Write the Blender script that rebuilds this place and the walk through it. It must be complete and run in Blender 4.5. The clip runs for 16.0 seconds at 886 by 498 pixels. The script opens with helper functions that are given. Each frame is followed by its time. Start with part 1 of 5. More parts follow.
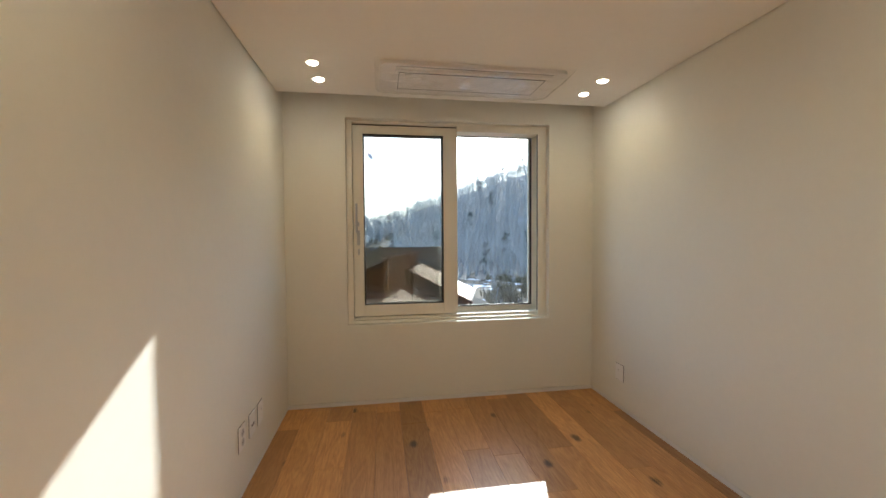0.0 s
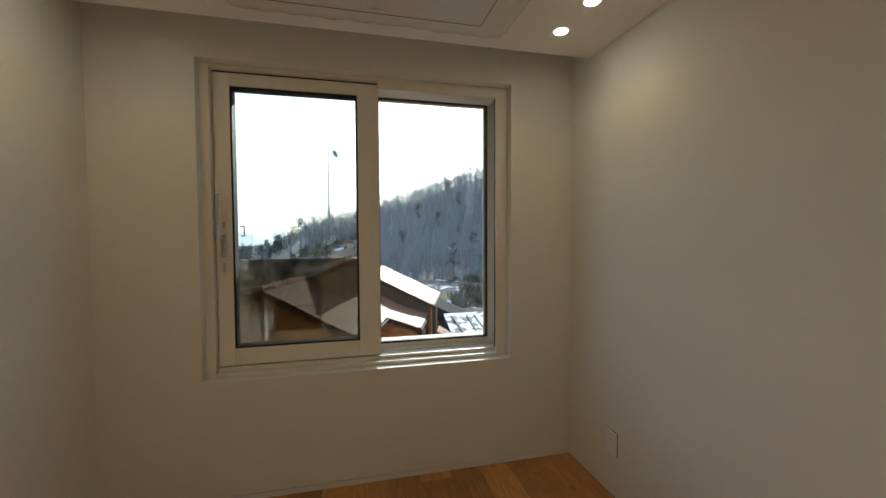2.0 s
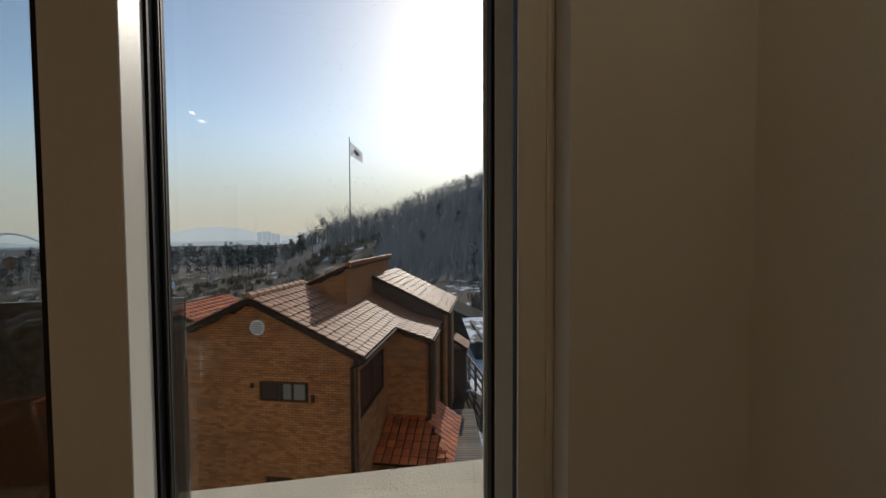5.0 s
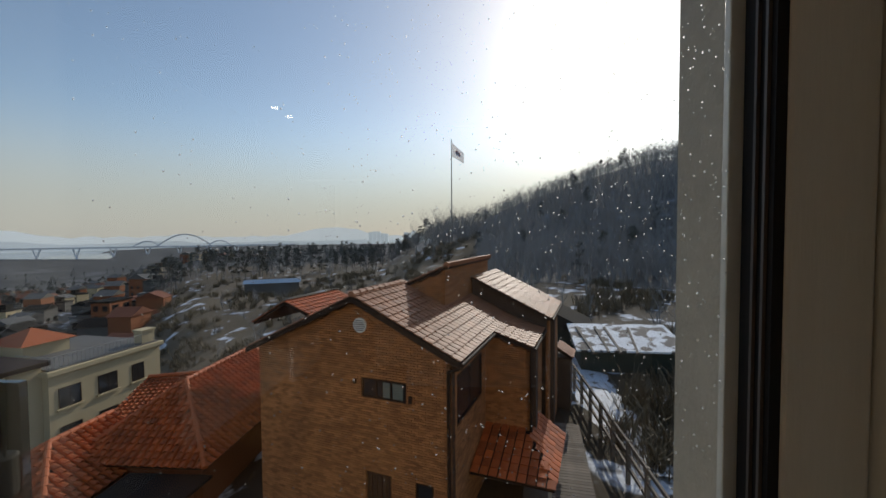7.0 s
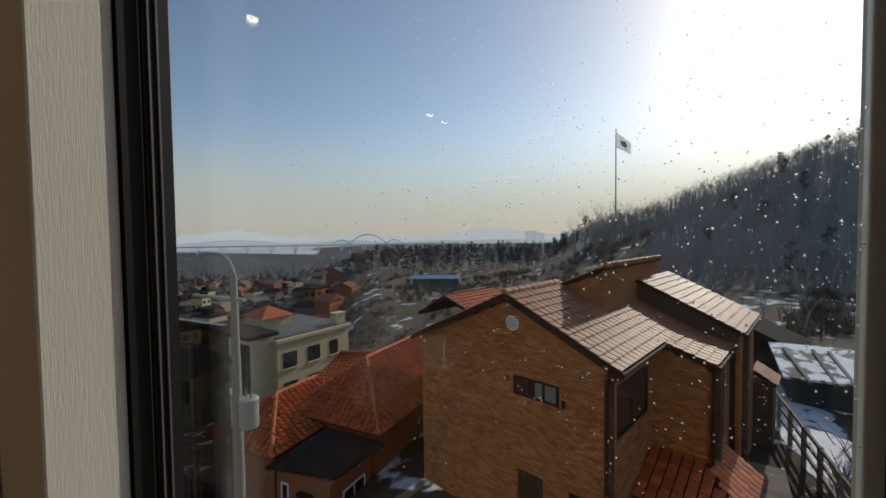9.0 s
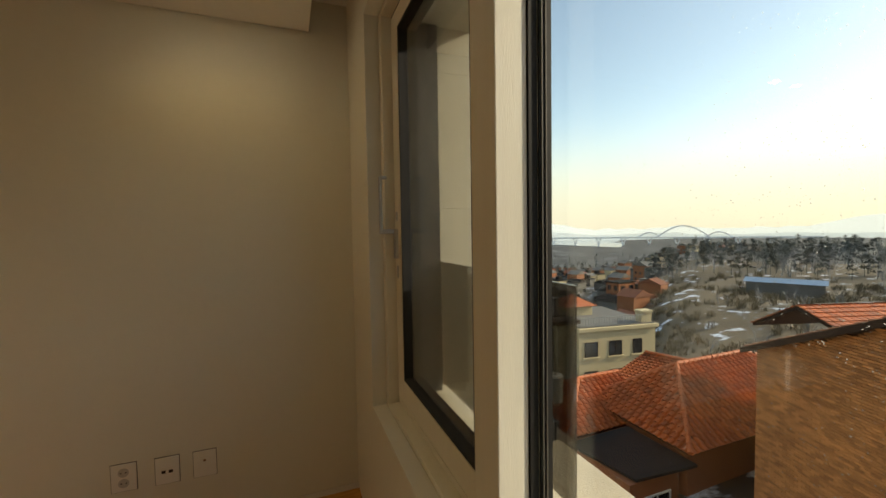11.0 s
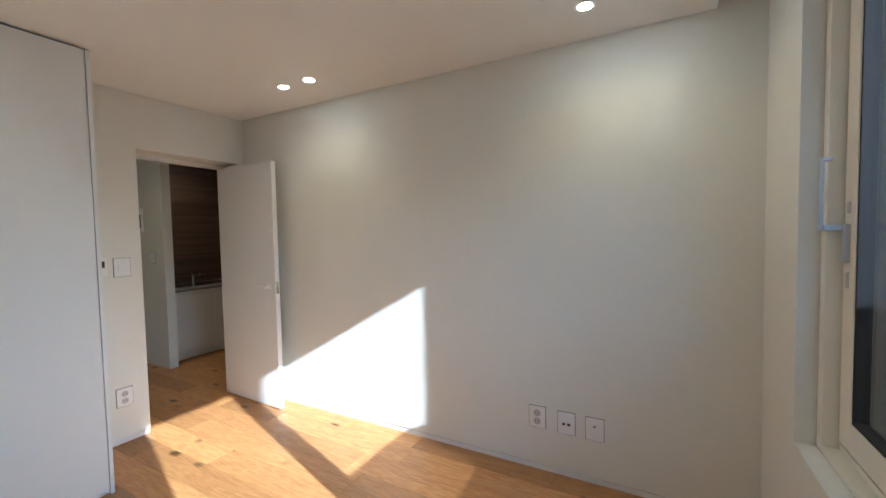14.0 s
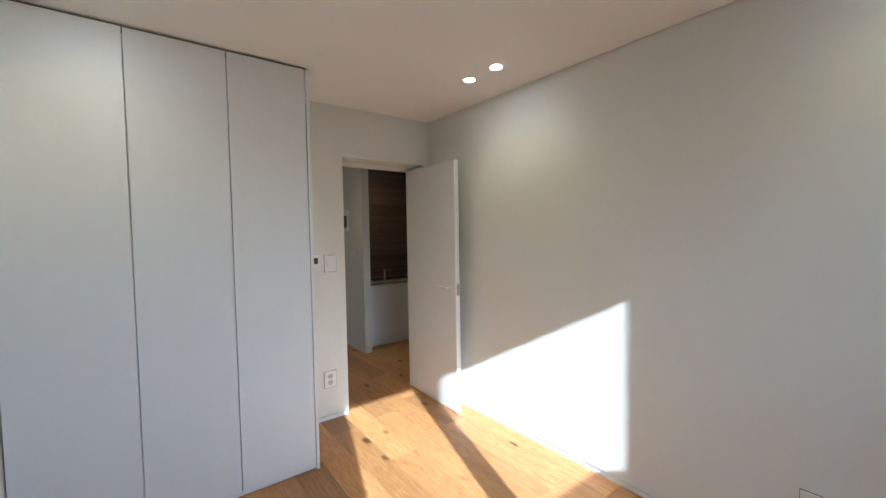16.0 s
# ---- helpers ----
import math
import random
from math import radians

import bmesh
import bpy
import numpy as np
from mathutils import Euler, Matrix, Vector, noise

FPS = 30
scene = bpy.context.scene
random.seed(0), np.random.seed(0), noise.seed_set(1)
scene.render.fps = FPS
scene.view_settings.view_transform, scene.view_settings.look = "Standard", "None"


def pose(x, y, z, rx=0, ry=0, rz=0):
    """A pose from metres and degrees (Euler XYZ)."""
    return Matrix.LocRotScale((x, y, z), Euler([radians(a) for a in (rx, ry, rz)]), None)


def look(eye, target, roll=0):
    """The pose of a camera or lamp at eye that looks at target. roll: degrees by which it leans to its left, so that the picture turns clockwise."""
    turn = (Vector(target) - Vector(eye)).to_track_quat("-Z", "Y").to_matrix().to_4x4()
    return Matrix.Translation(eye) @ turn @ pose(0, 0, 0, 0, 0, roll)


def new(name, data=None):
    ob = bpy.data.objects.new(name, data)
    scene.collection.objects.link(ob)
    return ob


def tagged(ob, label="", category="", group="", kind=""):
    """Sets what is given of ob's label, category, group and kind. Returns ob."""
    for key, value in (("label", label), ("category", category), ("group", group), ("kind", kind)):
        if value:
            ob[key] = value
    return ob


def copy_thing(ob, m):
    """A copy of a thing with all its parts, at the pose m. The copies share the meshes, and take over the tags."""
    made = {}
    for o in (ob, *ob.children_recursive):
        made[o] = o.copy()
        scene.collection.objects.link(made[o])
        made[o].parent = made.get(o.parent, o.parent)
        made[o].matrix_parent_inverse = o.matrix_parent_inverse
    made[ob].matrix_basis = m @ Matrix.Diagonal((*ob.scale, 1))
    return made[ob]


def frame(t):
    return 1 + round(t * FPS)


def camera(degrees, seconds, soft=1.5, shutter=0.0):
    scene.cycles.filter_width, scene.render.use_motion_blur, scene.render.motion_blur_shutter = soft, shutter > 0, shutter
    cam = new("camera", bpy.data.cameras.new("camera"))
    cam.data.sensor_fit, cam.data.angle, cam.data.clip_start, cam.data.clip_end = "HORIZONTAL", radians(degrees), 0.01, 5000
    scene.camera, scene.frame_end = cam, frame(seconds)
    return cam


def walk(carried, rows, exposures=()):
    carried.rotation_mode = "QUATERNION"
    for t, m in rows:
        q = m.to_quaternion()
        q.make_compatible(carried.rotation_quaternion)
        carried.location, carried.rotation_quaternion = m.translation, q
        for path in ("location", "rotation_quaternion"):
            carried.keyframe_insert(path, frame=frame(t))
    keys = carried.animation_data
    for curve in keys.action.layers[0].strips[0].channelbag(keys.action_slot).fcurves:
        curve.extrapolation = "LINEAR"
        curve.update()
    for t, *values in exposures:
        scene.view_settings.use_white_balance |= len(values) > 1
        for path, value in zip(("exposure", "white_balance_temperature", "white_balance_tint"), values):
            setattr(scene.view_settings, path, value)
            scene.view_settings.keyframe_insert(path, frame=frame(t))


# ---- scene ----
cam = camera(96.7, 16.0)
PATH = [
    (0, (0.732, -3.193, 1.361), (1.043, -1.218, 1.292), -0.4),
    (0.5, (0.837, -2.973, 1.377), (1.221, -1.011, 1.294), -0.3),
    (1, (0.943, -2.694, 1.392), (1.384, -0.745, 1.312), -0.3),
    (1.5, (1.052, -2.468, 1.369), (1.524, -0.526, 1.3), -0.4),
    (2, (1.198, -2.218, 1.398), (1.665, -0.275, 1.327), -0.3),
    (2.5, (1.303, -1.969, 1.398), (1.747, -0.02, 1.326), -0.3),
    (3, (1.382, -1.708, 1.42), (1.807, 0.245, 1.351), -0.2),
    (3.5, (1.479, -1.462, 1.418), (1.895, 0.493, 1.345), -0.2),
    (6, (1.891, -0.308, 1.392), (2.056, 1.684, 1.322), -0.3),
    (6.5, (1.870, -0.215, 1.415), (1.867, 1.784, 1.345), -0.25),
    (7, (1.866, -0.077, 1.416), (1.719, 1.916, 1.343), -0.4),
    (7.5, (1.892, -0.018, 1.398), (1.602, 1.96, 1.329), -0.5),
    (8, (1.908, -0.029, 1.392), (1.432, 1.913, 1.324), -0.5),
    (8.5, (1.929, -0.035, 1.385), (1.263, 1.85, 1.318), -0.5),
    (9, (1.944, -0.073, 1.393), (1.048, 1.714, 1.323), -0.7),
    (9.5, (1.985, -0.150, 1.397), (0.793, 1.456, 1.336), -1.0),
    (11.8, (2.17, -0.365, 1.377), (0.183, -0.167, 1.276), -0.9),
    (12, (2.176, -0.374, 1.364), (0.18, -0.301, 1.265), -0.9),
    (12.5, (2.183, -0.37, 1.338), (0.203, -0.636, 1.247), -0.9),
    (13, (2.184, -0.362, 1.348), (0.262, -0.909, 1.262), -0.9),
    (13.5, (2.205, -0.389, 1.382), (0.348, -1.127, 1.289), -1.1),
    (14, (2.236, -0.424, 1.409), (0.481, -1.379, 1.317), -1.1),
    (14.5, (2.274, -0.448, 1.465), (0.664, -1.63, 1.366), -1.1),
    (15, (2.266, -0.458, 1.47), (0.816, -1.832, 1.376), -1.1),
    (15.5, (2.184, -0.546, 1.464), (0.853, -2.036, 1.365), -1.0),
    (16, (2.063, -0.717, 1.434), (0.852, -2.307, 1.345), -0.9),
]
# seconds, stops, kelvin, tint: the picture darkens towards the bright window and recovers in the room
EXPOSURES = [(0.0, 2.15, 6150, 4), (1.5, 1.7, 6200, 3), (2.5, 0.75, 6600, 3), (3.5, 0.05, 7100, 6), (6.0, -0.35, 6950, 11), (9.5, -0.36, 7200, 11),
             (11.8, 1.4, 9700, 1), (12.2, 1.6, 9500, 1), (12.6, 1.95, 7900, 2), (13.0, 2.1, 6100, 5), (13.6, 2.25, 5300, 5), (14.3, 2.25, 4800, 1), (16.0, 2.27, 4850, 1)]
walk(cam, [(t, look(eye, target, roll)) for t, eye, target, roll in PATH], EXPOSURES)

# ---- world and light ----
SUN_TURN, SUN_HIGH = 17.6, 27.6      # degrees to the right of straight out, and above the horizon
world = bpy.data.worlds.new("world")
scene.world = world
world.use_nodes = True
wn = world.node_tree.nodes
sky = wn.new("ShaderNodeTexSky")
sky.sky_type, sky.sun_disc = "NISHITA", False
sky.sun_elevation, sky.sun_rotation = radians(SUN_HIGH), radians(SUN_TURN)
sky.dust_density, sky.air_density, sky.ozone_density = 0.7, 1.0, 2.0
wl = world.node_tree.links
# pale winter haze that thickens towards the horizon, all the way round
where, sep, up, thick, haze_mix = (wn.new(k) for k in ("ShaderNodeTexCoord", "ShaderNodeSeparateXYZ", "ShaderNodeMath", "ShaderNodeMapRange", "ShaderNodeMix"))
wl.new(where.outputs["Generated"], sep.inputs[0])
up.operation = "ABSOLUTE"
wl.new(sep.outputs[2], up.inputs[0])
thick.interpolation_type = "SMOOTHERSTEP"
thick.inputs["From Min"].default_value, thick.inputs["From Max"].default_value = 0.0, 0.30
thick.inputs["To Min"].default_value, thick.inputs["To Max"].default_value = 0.88, 0.0
wl.new(up.outputs[0], thick.inputs["Value"])
haze_mix.data_type = "RGBA"
haze_mix.inputs[7].default_value = (3.5, 3.6, 3.6, 1)
wl.new(thick.outputs[0], haze_mix.inputs[0])
wl.new(sky.outputs[0], haze_mix.inputs[6])
wl.new(haze_mix.outputs[2], wn["Background"].inputs[0])
wn["Background"].inputs[1].default_value = 0.172
sun_data = bpy.data.lights.new("sun", "SUN")
sun_data.energy, sun_data.angle, sun_data.color = 2.8, radians(0.55), (1.0, 0.96, 0.91)
sun = new("sun", sun_data)
a, e = radians(SUN_TURN), radians(SUN_HIGH)
to_sun = Vector((math.sin(a) * math.cos(e), math.cos(a) * math.cos(e), math.sin(e)))
sun.matrix_world = look(to_sun * 60, (0, 0, 0))


# ---- helpers for building ----
def mesh_of(bm, name):
    bmesh.ops.recalc_face_normals(bm, faces=bm.faces)
    me = bpy.data.meshes.new(name)
    bm.to_mesh(me)
    bm.free()
    return me


def part(name, bm, material, parent=None, label="", smooth=False):
    """One mesh object; bm is a bmesh or a ready mesh."""
    me = bm if isinstance(bm, bpy.types.Mesh) else mesh_of(bm, name)
    if material is not None and not me.materials:
        me.materials.append(material)
    if smooth:
        for p in me.polygons:
            p.use_smooth = True
    ob = new(name, me)
    if parent is not None:
        ob.parent = parent
    if label:
        ob["label"] = label
    return ob


def thing(name, m, label, category, group="", kind=""):
    ob = new(name)
    ob.empty_display_size = 0.1
    ob.matrix_world = m
    return tagged(ob, label, category, group, kind)


def structure(name, bm, material, label, category):
    return tagged(part(name, bm, material), label, category, kind="structure")


def box(bm, lo, hi, bevel=0.0):
    lo, hi = Vector(lo), Vector(hi)
    r = bmesh.ops.create_cube(bm, size=1.0)
    bmesh.ops.scale(bm, vec=hi - lo, verts=r["verts"])
    bmesh.ops.translate(bm, vec=(lo + hi) / 2, verts=r["verts"])
    if bevel:
        edges = list({ed for v in r["verts"] for ed in v.link_edges})
        bmesh.ops.bevel(bm, geom=edges, offset=bevel, segments=2, affect="EDGES", profile=0.5)
    return bm


def boxes(*specs, bevel=0.0):
    bm = bmesh.new()
    for lo, hi in specs:
        box(bm, lo, hi, bevel)
    return bm


def rod(bm, p0, p1, r0, r1=None, seg=12):
    p0, p1 = Vector(p0), Vector(p1)
    d = p1 - p0
    m = Matrix.Translation((p0 + p1) / 2) @ d.to_track_quat("Z", "Y").to_matrix().to_4x4()
    bmesh.ops.create_cone(bm, cap_ends=True, segments=seg, radius1=r0, radius2=r0 if r1 is None else r1, depth=d.length, matrix=m)
    return bm


def prism(bm, pts, off):
    """A flat outline given extent by the vector off."""
    a = [bm.verts.new(p) for p in pts]
    b = [bm.verts.new(Vector(p) + Vector(off)) for p in pts]
    bm.faces.new(a)
    bm.faces.new(b[::-1])
    for i in range(len(a)):
        j = (i + 1) % len(a)
        bm.faces.new((a[j], a[i], b[i], b[j]))
    return bm


def data_mesh(name, verts, faces):
    me = bpy.data.meshes.new(name)
    me.from_pydata(verts, [], faces)
    me.update()
    return me


def ring_frame(lo, hi, widths, y0, y1, bevel=0.0):
    """A rectangular frame in the xz plane; widths: left, right, bottom, top."""
    (x0, z0), (x1, z1) = lo, hi
    l, r, b, t = widths
    return boxes(((x0, y0, z0), (x0 + l, y1, z1)), ((x1 - r, y0, z0), (x1, y1, z1)),
                 ((x0 + l, y0, z0), (x1 - r, y1, z0 + b)), ((x0 + l, y0, z1 - t), (x1 - r, y1, z1)), bevel=bevel)


# ---- materials ----
def mat(name, color, rough=0.6, vary=0.06, scale=8.0, bump=0.0, bump_scale=60.0, metal=0.0, island=0.0, obj=0.0, spec=0.5, stretch=(1, 1, 1), second=None, second_at=(0.5, 0.6), second_scale=2.0):
    m = bpy.data.materials.new(name)
    m.use_nodes = True
    n, l = m.node_tree.nodes, m.node_tree.links
    b = n["Principled BSDF"]
    b.inputs["Roughness"].default_value, b.inputs["Metallic"].default_value = rough, metal
    b.inputs["Specular IOR Level"].default_value = spec
    co = n.new("ShaderNodeTexCoord")
    mp = n.new("ShaderNodeMapping")
    mp.inputs["Scale"].default_value = stretch
    l.new(co.outputs["Object"], mp.inputs["Vector"])
    t = n.new("ShaderNodeTexNoise")
    t.inputs["Scale"].default_value, t.inputs["Detail"].default_value = scale, 6
    l.new(mp.outputs[0], t.inputs["Vector"])
    t2 = n.new("ShaderNodeTexNoise")
    t2.inputs["Scale"].default_value, t2.inputs["Detail"].default_value = scale * 9, 4
    l.new(mp.outputs[0], t2.inputs["Vector"])
    both = n.new("ShaderNodeMath")
    both.operation = "ADD"
    l.new(t.outputs[0], both.inputs[0])
    l.new(t2.outputs[0], both.inputs[1])
    rng = n.new("ShaderNodeMapRange")
    rng.inputs["From Min"].default_value, rng.inputs["From Max"].default_value = 0.6, 1.4
    rng.inputs["To Min"].default_value, rng.inputs["To Max"].default_value = 1 - vary, 1 + vary
    l.new(both.outputs[0], rng.inputs["Value"])
    value = rng.outputs[0]
    for amount, node, out in ((island, "ShaderNodeNewGeometry", "Random Per Island"), (obj, "ShaderNodeObjectInfo", "Random")):
        if amount:
            g = n.new(node)
            r2 = n.new("ShaderNodeMapRange")
            r2.inputs["To Min"].default_value, r2.inputs["To Max"].default_value = 1 - amount, 1 + amount
            l.new(g.outputs[out], r2.inputs["Value"])
            mul = n.new("ShaderNodeMath")
            mul.operation = "MULTIPLY"
            l.new(value, mul.inputs[0])
            l.new(r2.outputs[0], mul.inputs[1])
            value = mul.outputs[0]
    hue = n.new("ShaderNodeMix")
    hue.data_type, hue.blend_type = "RGBA", "MULTIPLY"
    hue.inputs[0].default_value = 1.0
    hue.inputs[6].default_value = (*color, 1)
    if second:
        s = n.new("ShaderNodeTexNoise")
        s.inputs["Scale"].default_value, s.inputs["Detail"].default_value = second_scale, 8
        l.new(co.outputs["Object"], s.inputs["Vector"])
        sr = n.new("ShaderNodeMapRange")
        sr.inputs["From Min"].default_value, sr.inputs["From Max"].default_value = second_at
        l.new(s.outputs[0], sr.inputs["Value"])
        mx = n.new("ShaderNodeMix")
        mx.data_type = "RGBA"
        mx.inputs[6].default_value, mx.inputs[7].default_value = (*color, 1), (*second, 1)
        l.new(sr.outputs[0], mx.inputs[0])
        l.new(mx.outputs[2], hue.inputs[6])
    l.new(value, hue.inputs[7])
    l.new(hue.outputs[2], b.inputs["Base Color"])
    if bump:
        bt = n.new("ShaderNodeTexNoise")
        bt.inputs["Scale"].default_value, bt.inputs["Detail"].default_value = bump_scale, 5
        l.new(mp.outputs[0], bt.inputs["Vector"])
        bp = n.new("ShaderNodeBump")
        bp.inputs["Strength"].default_value, bp.inputs["Distance"].default_value = bump, 0.01
        l.new(bt.outputs[0], bp.inputs["Height"])
        l.new(bp.outputs[0], b.inputs["Normal"])
    return m


def glass(name, tint=(1, 1, 1), head_on=0.045):
    m = bpy.data.materials.new(name)
    m.use_nodes = True
    n, l = m.node_tree.nodes, m.node_tree.links
    n.remove(n["Principled BSDF"])
    clear, shine, mix, lw, pw, sc = (n.new(k) for k in ("ShaderNodeBsdfTransparent", "ShaderNodeBsdfGlossy", "ShaderNodeMixShader", "ShaderNodeLayerWeight", "ShaderNodeMath", "ShaderNodeMath"))
    clear.inputs[0].default_value = (*tint, 1)
    shine.inputs["Roughness"].default_value = 0.0
    lw.inputs["Blend"].default_value = 0.5
    pw.operation, sc.operation = "POWER", "MULTIPLY_ADD"
    pw.inputs[1].default_value = 5.0
    sc.inputs[1].default_value, sc.inputs[2].default_value = 0.9, head_on
    l.new(lw.outputs["Facing"], pw.inputs[0])
    l.new(pw.outputs[0], sc.inputs[0])
    l.new(sc.outputs[0], mix.inputs[0])
    l.new(clear.outputs[0], mix.inputs[1])
    l.new(shine.outputs[0], mix.inputs[2])
    l.new(mix.outputs[0], n["Material Output"].inputs[0])
    return m


def glow(name, color, strength):
    m = bpy.data.materials.new(name)
    m.use_nodes = True
    b = m.node_tree.nodes["Principled BSDF"]
    b.inputs["Base Color"].default_value = (*color, 1)
    b.inputs["Emission Color"].default_value, b.inputs["Emission Strength"].default_value = (*color, 1), strength
    return m


def oak(name):
    """Oiled oak: long grain, cathedral rings, dark knots; every board its own tone."""
    m = bpy.data.materials.new(name)
    m.use_nodes = True
    n, l = m.node_tree.nodes, m.node_tree.links
    b = n["Principled BSDF"]
    co, info = n.new("ShaderNodeTexCoord"), n.new("ShaderNodeObjectInfo")
    shift = n.new("ShaderNodeVectorMath")
    shift.operation = "MULTIPLY_ADD"
    comb = n.new("ShaderNodeCombineXYZ")
    for k in range(3):
        l.new(info.outputs["Random"], comb.inputs[k])
    shift.inputs[1].default_value = (37.0, 53.0, 11.0)
    l.new(comb.outputs[0], shift.inputs[0])
    l.new(co.outputs["Object"], shift.inputs[2])
    mp = n.new("ShaderNodeMapping")
    mp.inputs["Scale"].default_value = (1.0, 0.11, 1.0)
    l.new(shift.outputs[0], mp.inputs["Vector"])
    ring = n.new("ShaderNodeTexNoise")
    ring.inputs["Scale"].default_value, ring.inputs["Detail"].default_value, ring.inputs["Distortion"].default_value = 9, 3, 1.2
    l.new(mp.outputs[0], ring.inputs["Vector"])
    fine = n.new("ShaderNodeTexNoise")
    fine.inputs["Scale"].default_value, fine.inputs["Detail"].default_value = 120, 4
    l.new(mp.outputs[0], fine.inputs["Vector"])
    saw = n.new("ShaderNodeMath")
    saw.operation = "PINGPONG"
    saw.inputs[1].default_value = 0.07
    l.new(ring.outputs[0], saw.inputs[0])
    mixv = n.new("ShaderNodeMath")
    mixv.operation = "MULTIPLY_ADD"
    mixv.inputs[1].default_value = 4.0
    l.new(saw.outputs[0], mixv.inputs[0])
    l.new(fine.outputs[0], mixv.inputs[2])
    ramp = n.new("ShaderNodeValToRGB")
    e = ramp.color_ramp.elements
    e[0].position, e[0].color = 0.25, (0.37, 0.160, 0.050, 1)
    e[1].position, e[1].color = 0.95, (0.60, 0.315, 0.115, 1)
    l.new(mixv.outputs[0], ramp.inputs[0])
    knot_map = n.new("ShaderNodeMapping")
    knot_map.inputs["Scale"].default_value = (1.0, 0.55, 1.0)
    l.new(shift.outputs[0], knot_map.inputs["Vector"])
    vor = n.new("ShaderNodeTexVoronoi")
    vor.inputs["Scale"].default_value = 4.6
    l.new(knot_map.outputs[0], vor.inputs["Vector"])
    wob = n.new("ShaderNodeMath")
    wob.operation = "MULTIPLY_ADD"
    wob.inputs[1].default_value = 0.10
    l.new(fine.outputs[0], wob.inputs[0])
    l.new(vor.outputs["Distance"], wob.inputs[2])
    kr = n.new("ShaderNodeMapRange")
    kr.inputs["From Min"].default_value, kr.inputs["From Max"].default_value = 0.12, 0.20
    kr.inputs["To Min"].default_value, kr.inputs["To Max"].default_value = 0.22, 1.0
    l.new(wob.outputs[0], kr.inputs["Value"])
    tone = n.new("ShaderNodeMapRange")
    tone.inputs["To Min"].default_value, tone.inputs["To Max"].default_value = 0.62, 1.20
    l.new(info.outputs["Random"], tone.inputs["Value"])
    mul = n.new("ShaderNodeMath")
    mul.operation = "MULTIPLY"
    l.new(kr.outputs[0], mul.inputs[0])
    l.new(tone.outputs[0], mul.inputs[1])
    hue = n.new("ShaderNodeMix")
    hue.data_type, hue.blend_type = "RGBA", "MULTIPLY"
    hue.inputs[0].default_value = 1.0
    l.new(ramp.outputs[0], hue.inputs[6])
    l.new(mul.outputs[0], hue.inputs[7])
    l.new(hue.outputs[2], b.inputs["Base Color"])
    rr = n.new("ShaderNodeMapRange")
    rr.inputs["To Min"].default_value, rr.inputs["To Max"].default_value = 0.30, 0.48
    l.new(fine.outputs[0], rr.inputs["Value"])
    l.new(rr.outputs[0], b.inputs["Roughness"])
    bp = n.new("ShaderNodeBump")
    bp.inputs["Strength"].default_value, bp.inputs["Distance"].default_value = 0.12, 0.004
    l.new(fine.outputs[0], bp.inputs["Height"])
    l.new(bp.outputs[0], b.inputs["Normal"])
    return m


WALL = mat("white_wallpaper", (0.78, 0.765, 0.70), 0.85, 0.015, 3, 0.25, 420)
CEIL = mat("ceiling_paint", (0.88, 0.865, 0.83), 0.9, 0.012, 3, 0.08, 300)
BASE = mat("white_trim", (0.80, 0.79, 0.77), 0.5, 0.02)
GAP = mat("dark_gap", (0.03, 0.028, 0.025), 0.9)
PVC = mat("white_window_frame", (0.80, 0.765, 0.67), 0.42, 0.03, 6, 0.10, 90, stretch=(6, 6, 0.5))
RUBBER = mat("black_gasket", (0.018, 0.017, 0.017), 0.65, spec=0.25)
PAINT = mat("white_lacquer", (0.80, 0.79, 0.77), 0.45, 0.012, 4, 0.03, 200)
WARD = mat("wardrobe_white", (0.79, 0.79, 0.78), 0.55, 0.012, 4, 0.04, 260)
PLASTIC = mat("white_plastic", (0.82, 0.81, 0.79), 0.35, 0.01)
DARK = mat("dark_plastic", (0.03, 0.03, 0.033), 0.4)
CHROME = mat("chrome", (0.75, 0.75, 0.76), 0.15, 0.02, metal=1.0)
RIM = mat("grey_shadow_rim_and_rib", (0.13, 0.12, 0.11), 0.6)
SILVER = mat("satin_grey_metal", (0.52, 0.53, 0.55), 0.38, 0.04, metal=0.6)
STONE = mat("cream_stone", (0.55, 0.475, 0.36), 0.75, 0.16, 9, 0.3, 140)
OAK = oak("oiled_oak")
RIB = mat("brown_ribbed_tile", (0.085, 0.052, 0.036), 0.45, 0.25, 3, 0.1, 80, obj=0.35, stretch=(1, 1, 8))
TOP = mat("counter_stone", (0.22, 0.20, 0.18), 0.3, 0.15, 30)
PANE = glass("window_glass", (0.95, 0.965, 0.96), 0.04)
GUARD = glass("tinted_guard_glass", (0.42, 0.40, 0.37), 0.08)
BULB = glow("lamp_glow", (1.0, 0.90, 0.74), 14.0)
FILM = glass("clear_film", (0.97, 0.97, 0.97), 0.03)

